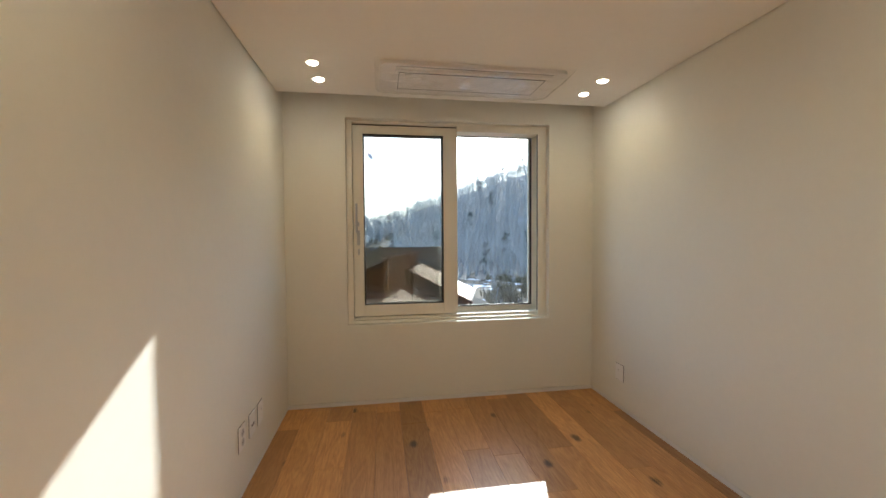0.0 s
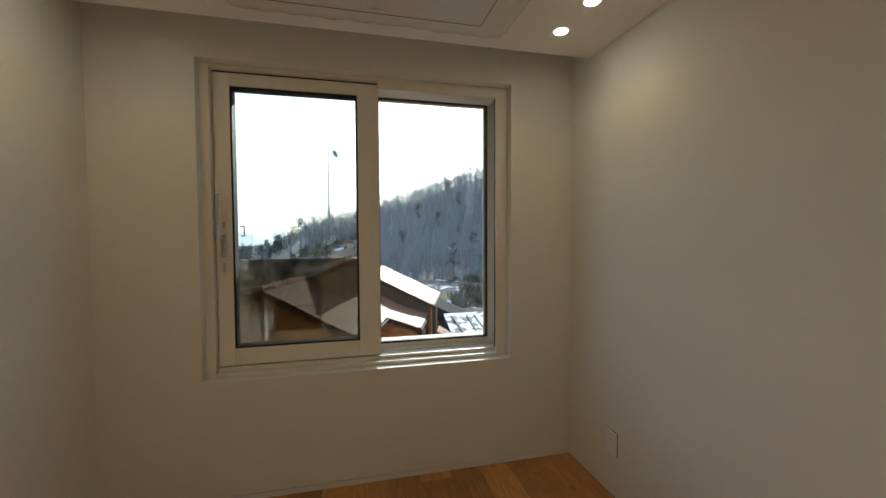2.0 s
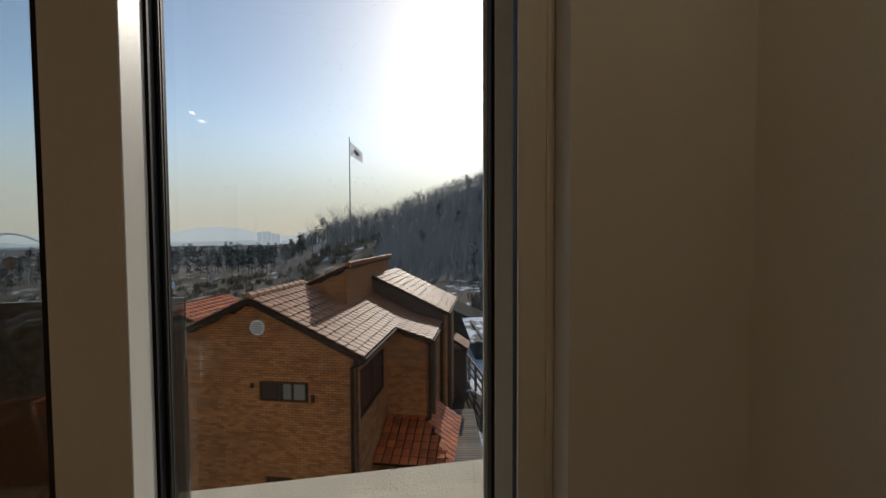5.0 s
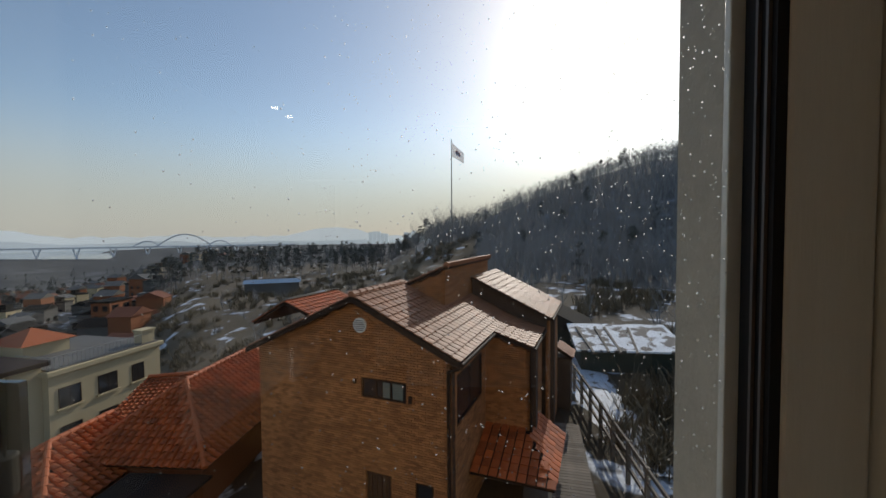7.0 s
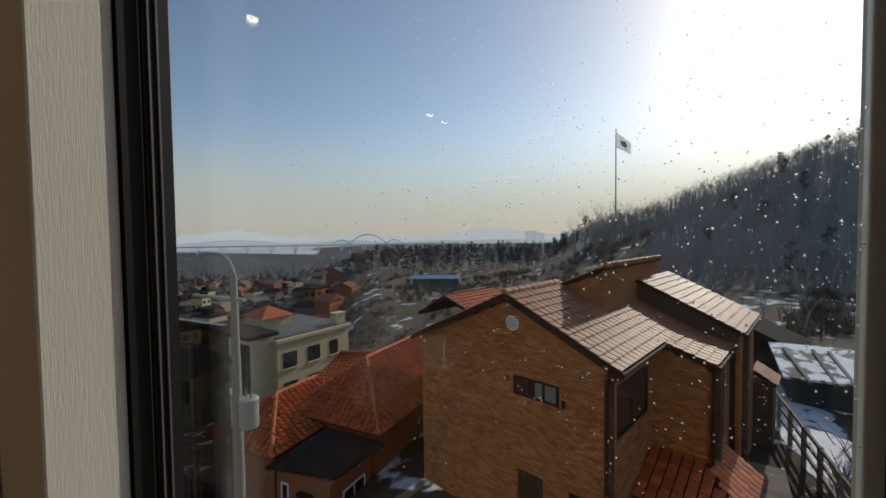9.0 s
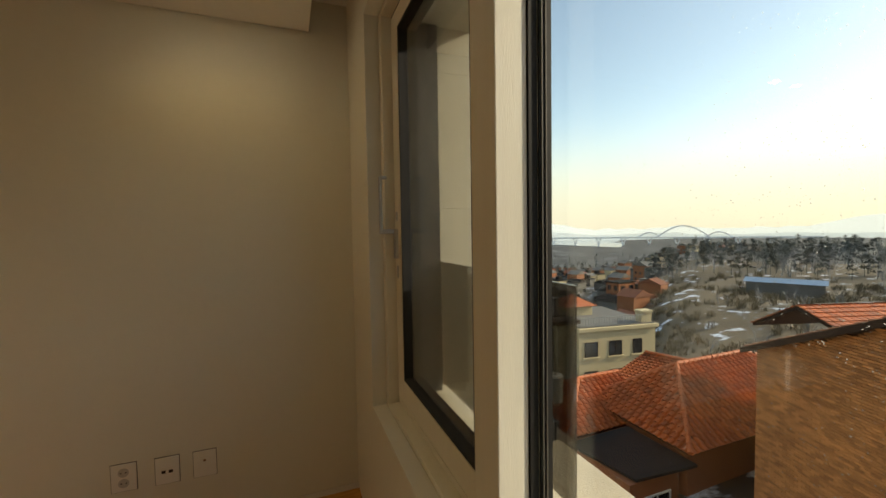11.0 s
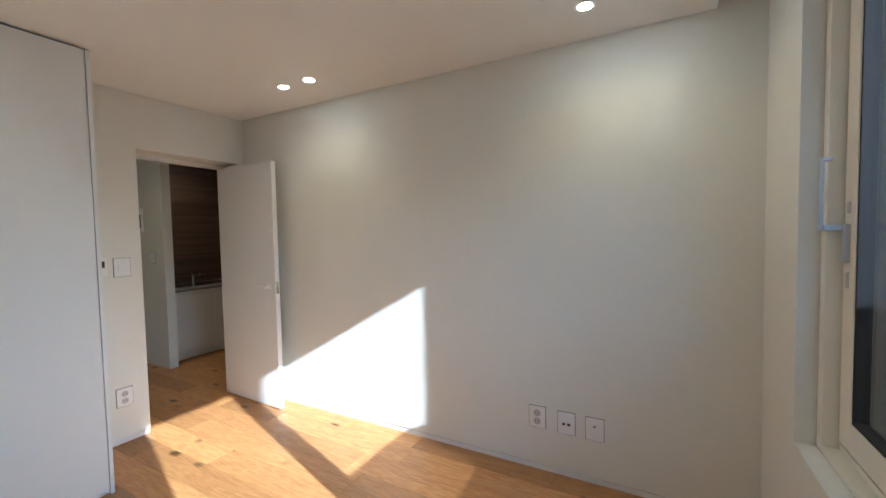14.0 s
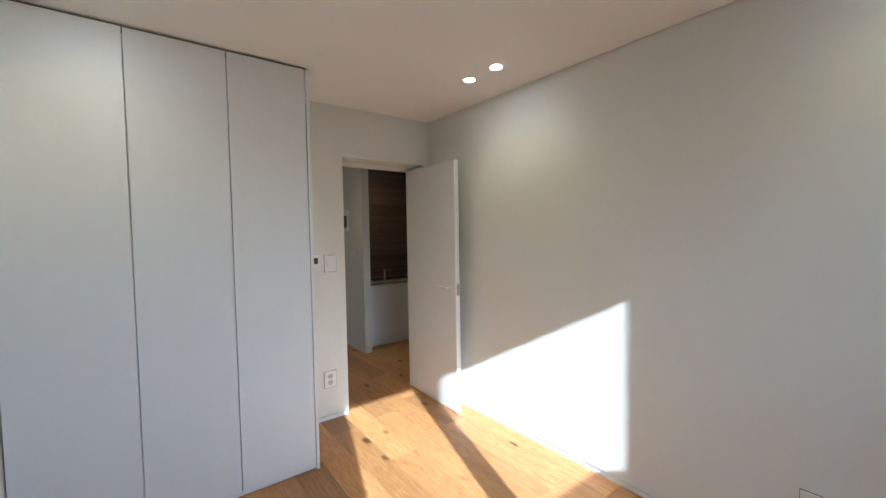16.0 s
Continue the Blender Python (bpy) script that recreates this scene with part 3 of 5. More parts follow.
# ---- hall seen through the doorway ----
def hall():
    structure("wall_hall_side", boxes(((-0.075, -5.8, 0), (0.012, -4.955, 2.5))), WALL, "end of a white partition wall in the hall", "wall")
    structure("wall_hall", boxes(((-2.5, -5.9, 0), (W + 0.3, -5.8, 2.5)), ((-2.5, -5.8, 0), (-2.4, -3.85, 2.5)), ((W + 0.2, -5.8, 0), (W + 0.3, -3.85, 2.5)), ((-2.4, -3.95, 0), (-0.12, -3.85, 2.5))), WALL,
              "white walls that close the hall", "wall")
    structure("ceiling_hall", boxes(((-2.5, -5.9, 2.42), (W + 0.3, -3.85, 2.6))), CEIL, "white ceiling of the hall", "ceiling")
    tiles = structure("wall_tiled", boxes(((-2.4, -5.8, 0), (-0.075, -5.73, 2.42))), GAP, "dark brown ribbed tile wall over the counter", "wall")
    rng, z, k = random.Random(2), 0.80, 0
    while z < 2.40:
        h = rng.choice((0.014, 0.018, 0.022, 0.028))
        d = rng.uniform(0.004, 0.014)
        part("tile_strip", boxes(((-2.4, -5.73, z), (-0.075, -5.73 + d, z + h))), RIB, tiles)
        z += h + 0.003
    c = thing("vanity_counter", pose(-0.085, -5.73, 0), "white wash counter with a stone top in the hall", "counter")
    part("body", boxes(((-2.2, 0, 0.10), (0, 0.60, 0.775))), PAINT, c)
    part("plinth", boxes(((-2.2, 0, 0), (0, 0.57, 0.10))), PAINT, c)
    part("worktop", boxes(((-2.2, 0, 0.777), (0.01, 0.63, 0.805)), bevel=0.002), TOP, c)
    for k in range(4):
        part("door", boxes(((-0.055 - 0.45 * (k + 1) + 0.003, 0.60, 0.105), (-0.055 - 0.45 * k, 0.618, 0.745)), bevel=0.002), PAINT, c)
    part("filler_panel", boxes(((-0.052, 0.60, 0.105), (-0.001, 0.616, 0.745))), PAINT, c)
    part("basin", boxes(((-0.85, 0.12, 0.805), (-0.18, 0.50, 0.815)), bevel=0.003), CHROME, c)
    t = thing("tap", pose(-0.62, -5.60, 0.815), "chrome lever tap on the counter", "tap")
    bm = bmesh.new()
    rod(bm, (0, 0, 0), (0, 0, 0.10), 0.017, seg=16)
    rod(bm, (0, 0, 0.085), (0, 0.15, 0.11), 0.011, seg=14)
    part("spout", bm, CHROME, t)
    bm = bmesh.new()
    rod(bm, (0, 0, 0.10), (0.05, 0.03, 0.14), 0.007)
    part("lever", bm, CHROME, t)
    wall_plate(pose(0.012, -5.18, 1.18, 0, 0, 90), "switch", "white light switch on the hall wall", "switch", (0.10, 0.12))
    i = thing("intercom", pose(0.012, -5.44, 1.56, 0, 0, 90), "dark wall intercom screen in a white case", "intercom")
    part("case", boxes(((-0.10, -0.022, -0.10), (0.10, 0, 0.15)), bevel=0.004), PLASTIC, i)
    part("screen", boxes(((-0.09, -0.025, -0.06), (0.09, -0.02, 0.09))), DARK, i)


board_floor()
window()
window_guard()
outer_wall()
wardrobe()
room_door()
G1 = "sockets on the side wall"
wall_plate(pose(0, -1.033, 0.316, 0, 0, 90), "double", "white double wall socket above the baseboard", "socket", group=G1)
wall_plate(pose(0, -0.869, 0.312, 0, 0, 90), "data", "white data socket with two dark jacks", "socket", group=G1)
wall_plate(pose(0, -0.718, 0.310, 0, 0, 90), "blank", "white aerial socket with a small round connector", "socket", group=G1)
wall_plate(pose(W, -0.417, 0.290, 0, 0, -90), "blank", "white aerial socket above the baseboard", "socket")
wall_plate(pose(0.934, BACK, 1.203, 0, 0, 180), "switch", "white light switch beside the doorway", "switch")
wall_plate(pose(0.960, BACK, 0.316, 0, 0, 180), "double", "white double wall socket beside the doorway", "socket")
th = thing("thermostat", pose(1.082, BACK, 1.210, 0, 0, 180), "white room thermostat with a small dark display", "thermostat")
part("case", boxes(((-0.06, -0.016, -0.06), (0.06, 0, 0.06)), bevel=0.003), PLASTIC, th)
part("display", boxes(((0.005, -0.0175, -0.002), (0.048, -0.0155, 0.042))), DARK, th)
downlights()
air_conditioner()
ceiling_sensor()
hall()

# ---- outdoors: materials ----
BRICK = mat("red_brown_brick", (0.39, 0.16, 0.056), 0.85, 0.14, 0.7, 0, 90, island=0.30)
BRICK_ONE = mat("red_brown_brick_single", (0.39, 0.16, 0.056), 0.85, 0.14, 0.7, 0, 90, obj=0.30)
MORTAR = mat("mortar", (0.085, 0.055, 0.038), 0.95, 0.15, 8)
FLAT_TILE = mat("glazed_clay_tile", (0.36, 0.15, 0.072), 0.56, 0.14, 1.0, 0, 40, island=0.2, spec=0.32)
FLAT_TILE_ONE = mat("glazed_clay_tile_single", (0.36, 0.15, 0.072), 0.56, 0.14, 1.0, 0, 40, obj=0.2, spec=0.32)
CLAY = mat("orange_clay_tile", (0.47, 0.105, 0.022), 0.62, 0.15, 1.0, 0, 40, island=0.30)
FASCIA = mat("brown_fascia", (0.035, 0.019, 0.012), 0.7, 0.15, spec=0.2)
DARKWIN = mat("dark_window_glass", (0.02, 0.025, 0.03), 0.08, 0.1)
CURTAIN = mat("pale_curtain", (0.17, 0.19, 0.165), 0.9, 0.25, 6, stretch=(6, 1, 0.5))
CREAM = mat("cream_render", (0.56, 0.45, 0.27), 0.8, 0.07, 1.5)
GREYWALL = mat("grey_render", (0.13, 0.125, 0.115), 0.85, 0.15, 1.0)
ORANGEWALL = mat("orange_brick_wall", (0.29, 0.10, 0.04), 0.85, 0.2, 2.0)
ROOFGREY = mat("dark_roof_sheet", (0.026, 0.024, 0.022), 0.9, 0.25, 2, spec=0.1)
BLUEROOF = mat("blue_sheet_roof", (0.16, 0.26, 0.38), 0.5, 0.15, 0.3)
SNOWROOF = mat("snowy_roof", (0.10, 0.09, 0.085), 0.8, 0.2, 2, second=(0.75, 0.78, 0.82), second_at=(0.45, 0.50), second_scale=1.1)
SNOW = mat("old_snow", (0.74, 0.77, 0.82), 0.7, 0.12, 2.5, 0.4, 20, second=(0.20, 0.16, 0.10), second_at=(0.60, 0.66), second_scale=2.2)
SHEDWALL = mat("green_shed_wall", (0.045, 0.055, 0.04), 0.85, 0.3, 2)
WOOD = mat("weathered_wood", (0.20, 0.165, 0.13), 0.85, 0.3, 4, 0.3, 60, obj=0.25)
CONCRETE = mat("concrete_pole", (0.26, 0.24, 0.20), 0.85, 0.12, 4)
STEEL = mat("grey_painted_steel", (0.30, 0.30, 0.28), 0.5, 0.08)
# twig colour lightened to pale grey in place of distance haze
BARK_HAZED = mat("bare_twigs_hazed", (0.31, 0.305, 0.30), 0.9, 0.2, 3, island=0.2)
BRUSH = mat("dry_brush", (0.16, 0.125, 0.075), 0.95, 0.3, 3, island=0.4)
# needle colour also lightened, with some of the haze mixed in
PINE_HAZED = mat("dark_pine_hazed", (0.085, 0.095, 0.085), 0.9, 0.3, 2, island=0.4)
GROUND = mat("winter_ground", (0.060, 0.044, 0.026), 0.95, 0.45, 0.35, second=(0.70, 0.73, 0.78), second_at=(0.56, 0.62), second_scale=0.55)
MEADOW = mat("dry_meadow", (0.110, 0.080, 0.045), 0.95, 0.5, 0.22, second=(0.62, 0.66, 0.72), second_at=(0.60, 0.65), second_scale=0.28)
PLAIN = mat("dark_river_plain", (0.050, 0.050, 0.048), 0.95, 0.4, 0.03, second=(0.16, 0.16, 0.165), second_at=(0.56, 0.66), second_scale=0.02)
LITTER = mat("leaf_litter", (0.17, 0.155, 0.14), 0.95, 0.35, 0.3, second=(0.36, 0.38, 0.41), second_at=(0.60, 0.70), second_scale=0.25)
WATER = mat("river_water", (0.25, 0.29, 0.32), 0.12, 0.05, 0.01)


# ---- ground ----
def step(a, b, v):
    t = min(max((v - a) / (b - a), 0.0), 1.0)
    return t * t * (3 - 2 * t)


def ground_at(x, y):
    r = math.hypot(x, y)
    az = math.degrees(math.atan2(x, y)) if r > 1 else 0.0
    hill = step(-13, -4, az) * (1 - step(100, 150, az))
    crest = -3 + 32 * step(-14, 30, az)
    ridge = step(-48, -34, az) * step(45, 95, r)
    low = -6.7 - 0.26 * min(max(-x - 3, 0), 42) * step(0, 16, y + 10) * (1 - 0.5 * ridge) - 10 * step(30, 120, r) * step(8, -30, az) * (1 - 0.7 * ridge) - 44 * (step(70, 900, r) * (1 - ridge) + step(300, 900, r) * ridge)
    high = -6.4 + (crest + 6.4) * step(58, 165, r) - 60 * step(220, 700, r)
    bump = noise.noise((x * 0.05, y * 0.05, 0.3)) * min(r * 0.02, 2.2) + noise.noise((x * 0.3, y * 0.3, 1.3)) * 0.10
    return low * (1 - hill) + high * hill + bump


def land():
    radii = [0.0] + [4.0 * 1.095 ** k for k in range(78)]
    angles = [k * 1.5 for k in range(-60, 61)] + list(range(93, 268, 3))
    n = len(angles)
    v, f = [(0.0, 0.0, -7.0)], []
    for r in radii[1:]:
        for a in angles:
            x, y = r * math.sin(radians(a)), r * math.cos(radians(a))
            v.append((x, y, ground_at(x, y)))
    f += [(0, 1 + (k + 1) % n, 1 + k) for k in range(n)]
    for i in range(len(radii) - 2):
        for k in range(n):
            a, b = 1 + i * n + k, 1 + i * n + (k + 1) % n
            f.append((a, b, b + n, a + n))
    g = structure("ground", data_mesh("ground", v, f), GROUND, "winter ground of dry grass, earth and snow patches", "ground")
    for m in (LITTER, MEADOW, PLAIN):
        g.data.materials.append(m)
    for p in g.data.polygons:
        p.use_smooth = True
        x, y, _ = p.center
        r, az = math.hypot(x, y), math.degrees(math.atan2(x, y))
        if -7 < az < 105 and (az > 2 or r > 112) and r > 62 + 6 * noise.noise((az * 0.3, 2.0, 0.0)):
            p.material_index = 1
        elif r > 240 + 30 * noise.noise((az * 0.2, 5.0, 0.0)) or az < -50 and r > 60:
            p.material_index = 3
        elif -46 < az < 3 and r > 34:
            p.material_index = 2


# ---- roofs and brickwork ----
def inside(p, poly):
    hit, j = False, len(poly) - 1
    for i in range(len(poly)):
        (xi, yi), (xj, yj) = poly[i], poly[j]
        if (yi > p[1]) != (yj > p[1]) and p[0] < (xj - xi) * (p[1] - yi) / (yj - yi) + xi:
            hit = not hit
        j = i
    return hit


FLAT = [(0.03, 0.0), (0.06, 0.022), (0.48, 0.030), (0.88, 0.022), (0.91, 0.0)]
BARREL = [(0.04, 0.0), (0.14, 0.070), (0.38, 0.105), (0.62, 0.070), (0.72, 0.0), (0.96, 0.004)]


def tile_shape(w, l, profile, lift=0.024):
    """One tile: its lower end lifted over the row below, with a front lip."""
    pts = [(a * w, h) for a, h in profile]
    v = [(a, 0.0, 1.2 * h + lift) for a, h in pts] + [(a, l * 1.04, 0.85 * h + 0.002) for a, h in pts] + [(a, 0.02, h * 0.3 - 0.002) for a, h in pts]
    n = len(pts)
    f = [(i, i + 1, n + i + 1, n + i) for i in range(n - 1)] + [(2 * n + i, 2 * n + i + 1, i + 1, i) for i in range(n - 1)]
    return v, f


def tiled_roof(parent, pts, w, l, profile, material, single=None, limit=0, thick=0.10, name="roof"):
    """A roof plane; the first two points are its eave. Returns the slab that bears the tiles."""
    pts = [Vector(p) for p in pts]
    ex = (pts[1] - pts[0]).normalized()
    nn = (pts[1] - pts[0]).cross(pts[2] - pts[0]).normalized()
    if nn.z < 0:
        nn = -nn
    ey = nn.cross(ex)
    if ey.z < 0:
        ey, ex = -ey, -ex
    o = pts[0]
    poly = [((p - o).dot(ex), (p - o).dot(ey)) for p in pts]
    bm = bmesh.new()
    prism(bm, pts, nn * -thick)
    slab = part(name, bm, FASCIA, parent)
    v0, f0 = tile_shape(w, l, profile, 0.024 if profile is FLAT else 0.05)
    one = None
    verts, faces, made = [], [], 0
    a0, a1 = min(p[0] for p in poly), max(p[0] for p in poly)
    b0, b1 = min(p[1] for p in poly), max(p[1] for p in poly)
    rng = random.Random(7)
    b = b0 - 0.02
    while b < b1 - l * 0.3:
        a = a0
        while a < a1 - w * 0.3:
            if inside((a + w * 0.5, min(b + l * 0.5, b1 - 0.01)), poly):
                base = o + ex * a + ey * b + nn * (0.004 + rng.uniform(0, 0.004))
                if single is not None and made < limit:
                    if one is None:
                        one = data_mesh("roof_tile", v0, f0)
                    t = part("roof_tile", one, single, slab)
                    t.matrix_local = Matrix.Translation(base) @ Matrix((ex, ey, nn)).transposed().to_4x4()
                    made += 1
                else:
                    k = len(verts)
                    verts += [tuple(base + ex * p[0] + ey * p[1] + nn * p[2]) for p in v0]
                    faces += [tuple(k + i for i in q) for q in f0]
            a += w
        b += l
    if faces:
        tagged(part("roof_tiles", data_mesh("roof_tiles", verts, faces), material, slab), kind="stuff")
    return slab


def ridge_tiles(parent, p0, p1, material, r=0.09, long=0.32):
    p0, p1 = Vector(p0), Vector(p1)
    d = p1 - p0
    n = max(1, int(d.length / long))
    shape = None
    for k in range(n):
        a, b = p0 + d * (k / n), p0 + d * ((k + 1.04) / n)
        bm = bmesh.new()
        rod(bm, a, b, r * 1.1, r * 0.9, 10)
        part("ridge_tile", bm, material, parent)


def bricks(parent, origin, along, out, length, z0, z1, top, holes, depth=0.10, keep=None):
    """Running bond on a wall: origin and along in plan, out its outward normal; top(a) the wall's height at a; holes: a0, a1, z0, z1."""
    o, ax, n = Vector(origin), Vector(along), Vector(out)
    verts, faces, one, made = [], [], None, 0
    lb, hb = 0.19, 0.057
    q = ((0, 0), (lb, 0), (lb, hb), (0, hb))
    row, z = 0, z0
    while z < z1:
        a = -0.1 if row % 2 else 0.0
        while a < length:
            c0, c1 = max(a, 0.0), min(a + lb, length)
            for h in holes:
                if h[2] < z + hb / 2 < h[3]:
                    if c0 < h[0] < c1:
                        c1 = h[0]
                    elif c0 < h[1] < c1:
                        c0 = h[1]
            mid = (c0 + c1) / 2
            if c1 - c0 > 0.03 and z + hb < min(top(c0), top(c1)) and not any(h[0] < mid < h[1] and h[2] < z + hb / 2 < h[3] for h in holes):
                if keep and keep(mid, z) and c1 - c0 > lb - 0.001 and made < 300:
                    if one is None:
                        w = [(x, -y, zz) for y in (-0.012, depth) for x, zz in q]
                        one = data_mesh("brick", w, [(0, 1, 2, 3), (0, 4, 5, 1), (1, 5, 6, 2), (2, 6, 7, 3), (3, 7, 4, 0)])
                    t = part("brick", one, BRICK_ONE, parent)
                    t.matrix_local = Matrix.Translation(o + ax * c0 + Vector((0, 0, z))) @ Matrix((ax, n, Vector((0, 0, 1)))).transposed().to_4x4()
                    made += 1
                else:
                    k = len(verts)
                    for d in (0.0, -depth):
                        verts += [tuple(o + ax * x + n * d + Vector((0, 0, zz))) for x, zz in ((c0, z), (c1, z), (c1, z + hb), (c0, z + hb))]
                    faces += [(k, k + 1, k + 2, k + 3), (k, k + 4, k + 5, k + 1), (k + 1, k + 5, k + 6, k + 2), (k + 2, k + 6, k + 7, k + 3), (k + 3, k + 7, k + 4, k)]
            a += 0.20
        z += 0.067
        row += 1
    tagged(part("brickwork", data_mesh("brickwork", verts, faces), BRICK, parent), kind="stuff")


def small_window(parent, lo, hi, axis="y", out=-1, bars=1, material=None):
    """A framed dark window on a wall; axis: the wall's normal."""
    (x0, y0, z0), (x1, y1, z1) = lo, hi
    t = 0.05
    w = new("window")
    w.parent = parent
    if axis == "y":
        y = y0
        part("frame", boxes(((x0, y - 0.03, z0), (x0 + t, y + 0.05, z1)), ((x1 - t, y - 0.03, z0), (x1, y + 0.05, z1)), ((x0 + t, y - 0.03, z0), (x1 - t, y + 0.05, z0 + t)), ((x0 + t, y - 0.03, z1 - t), (x1 - t, y + 0.05, z1)),
                            *[((x0 + (x1 - x0) * k / (bars + 1) - 0.02, y - 0.02, z0 + t), (x0 + (x1 - x0) * k / (bars + 1) + 0.02, y + 0.04, z1 - t)) for k in range(1, bars + 1)]), material or FASCIA, w)
        part("pane", boxes(((x0 + t, y, z0 + t), (x1 - t, y + 0.02, z1 - t))), DARKWIN, w)
    else:
        x = x0
        part("frame", boxes(((x - 0.05, y0, z0), (x + 0.03, y0 + t, z1)), ((x - 0.05, y1 - t, z0), (x + 0.03, y1, z1)), ((x - 0.05, y0 + t, z0), (x + 0.03, y1 - t, z0 + t)), ((x - 0.05, y0 + t, z1 - t), (x + 0.03, y1 - t, z1)),
                            *[((x - 0.04, y0 + (y1 - y0) * k / (bars + 1) - 0.02, z0 + t), (x + 0.02, y0 + (y1 - y0) * k / (bars + 1) + 0.02, z1 - t)) for k in range(1, bars + 1)]), material or FASCIA, w)
        part("pane", boxes(((x - 0.02, y0 + t, z0 + t), (x, y1 - t, z1 - t))), DARKWIN, w)
    return w


def brick_house():
    zg = 5.2
    h = thing("brick_house", pose(1.592, 9.18, -1.605 - zg, 0, 0, -17.5), "red brick house with a glazed clay tile gable roof", "house")
    L = lambda u, v, w: (u, v, w + zg)
    gable = lambda u: min(1.40 - 0.43 * (-3.0 - u), 1.40) if u < -3.0 else 1.40 - 0.477 * (u + 3.0)
    bm = bmesh.new()
    prism(bm, [L(-6.5, 0.25, -zg), L(-0.32, 0.25, -zg), L(-0.32, 0.25, 0.02), L(-3.0, 0.25, 1.30), L(-6.5, 0.25, -0.22)], (0, 0.2, 0))
    front = part("wall", bm, MORTAR, h)
    holes = [(3.60, 4.96, 3.86, 4.42), (3.72, 4.48, 1.0, 1.86), (5.20, 5.70, 0.9, 1.86)]
    bricks(front, (-6.5, 0.15, 0.0), (1, 0, 0), (0, -1, 0), 6.18, 0.0, 6.6, lambda a: gable(a - 6.5) + zg - 0.10, holes,
           keep=lambda a, z: 3.0 < a < 6.0 and z > 4.35)
    small_window(front, (-2.90, 0.20, 3.87), (-1.55, 0.20, 4.40), bars=2)
    for u0, u1 in ((-2.25, -2.04), (-1.96, -1.66)):
        part("curtain", boxes(((u0, 0.185, 3.93), (u1, 0.197, 4.34)), bevel=0.003), CURTAIN, front, "pale curtain behind the glass")
    small_window(front, (-2.77, 0.20, 1.0), (-2.03, 0.20, 1.85), bars=4)
    small_window(front, (-1.30, 0.20, 0.9), (-0.82, 0.20, 1.85), bars=0)
    vent = part("vent", rod(bmesh.new(), L(-2.89, 0.10, 0.62), L(-2.89, 0.2, 0.62), 0.20, seg=28), PLASTIC, front, "round white louvred vent")
    for k in range(6):
        z = 0.62 - 0.13 + 0.052 * k
        q = math.sqrt(max(0.175 ** 2 - (z - 0.62) ** 2, 0.0004))
        part("louvre", boxes((L(-2.89 - q, 0.085, z - 0.012), L(-2.89 + q, 0.10, z + 0.006))), GREYWALL, vent)
    part("bracket", boxes((L(-3.12, 0.10, -0.98), L(-3.05, 0.15, -0.85)), (L(-1.46, 0.10, -1.28), L(-1.38, 0.15, -1.10))), FASCIA, front)
    # side walls
    side = part("wall", boxes((L(-0.42, 0.45, -zg), L(-0.40, 3.3, -0.02))), MORTAR, h)
    bricks(side, (-0.32, 0.15, 0.0), (0, 1, 0), (1, 0, 0), 3.1, 0.0, zg, lambda a: zg - 0.02, [(0.45, 2.75, 3.30, 4.62)])
    small_window(side, (-0.36, 0.60, 3.30), (-0.36, 2.9, 4.60), axis="x", bars=1)
    wing = part("wall", boxes((L(-0.32, 3.35, -zg), L(1.0, 5.9, -0.30))), MORTAR, h)
    bricks(wing, (-0.32, 3.25, 0.0), (1, 0, 0), (0, -1, 0), 1.42, 0.0, zg, lambda a: zg - 0.08 - 0.31 * a, [])
    bricks(wing, (1.10, 3.25, 0.0), (0, 1, 0), (1, 0, 0), 2.6, 0.0, zg, lambda a: zg - 0.52, [(1.2, 1.7, 2.2, 4.3)])
    small_window(wing, (1.06, 4.45, 2.2), (1.06, 4.95, 4.3), axis="x", bars=0)
    back = part("wall", boxes((L(-0.4, 5.9, -zg), L(1.25, 9.0, -0.02))), MORTAR, h)
    bricks(back, (1.35, 5.75, 0.0), (0, 1, 0), (1, 0, 0), 3.2, 0.0, zg, lambda a: zg - 0.05, [])
    part("pilaster", boxes((L(1.10, 3.55, -zg), L(1.24, 3.85, -0.5)), bevel=0.01), MORTAR, h)
    part("pilaster", boxes((L(1.35, 6.3, -zg), L(1.50, 6.6, -0.1)), bevel=0.01), MORTAR, h)
    bm = bmesh.new()
    prism(bm, [L(-6.5, 0.45, -zg), L(-6.5, 8.0, -zg), L(-6.5, 8.0, -0.22), L(-6.5, 0.45, -0.22)], (0.2, 0, 0))
    part("wall", bm, MORTAR, h)
    # clerestory
    bm = bmesh.new()
    prism(bm, [L(-3.0, 2.95, 1.25), L(-1.55, 2.95, 0.6), L(-1.55, 2.95, 1.86)], (0, 5.0, 0))
    cl = part("wall", bm, MORTAR, h)
    bricks(cl, (-1.51, 2.85, 0.0), (0, 1, 0), (1, 0, 0), 5.1, zg + 0.5, zg + 1.92, lambda a: zg + 1.90, [])
    bricks(cl, (-3.0, 2.85, 0.0), (1, 0, 0), (0, -1, 0), 1.48, zg + 0.6, zg + 2.0, lambda a: zg + 1.30 + 0.42 * a, [])
    # roofs
    tiled_roof(h, [L(0.0, -0.10, 0), L(0.0, 3.03, 0), L(-1.55, 3.03, 0.739), L(-3.0, 3.03, 1.43), L(-3.0, -0.10, 1.43)], 0.262, 0.27, FLAT, FLAT_TILE, FLAT_TILE_ONE, 200)
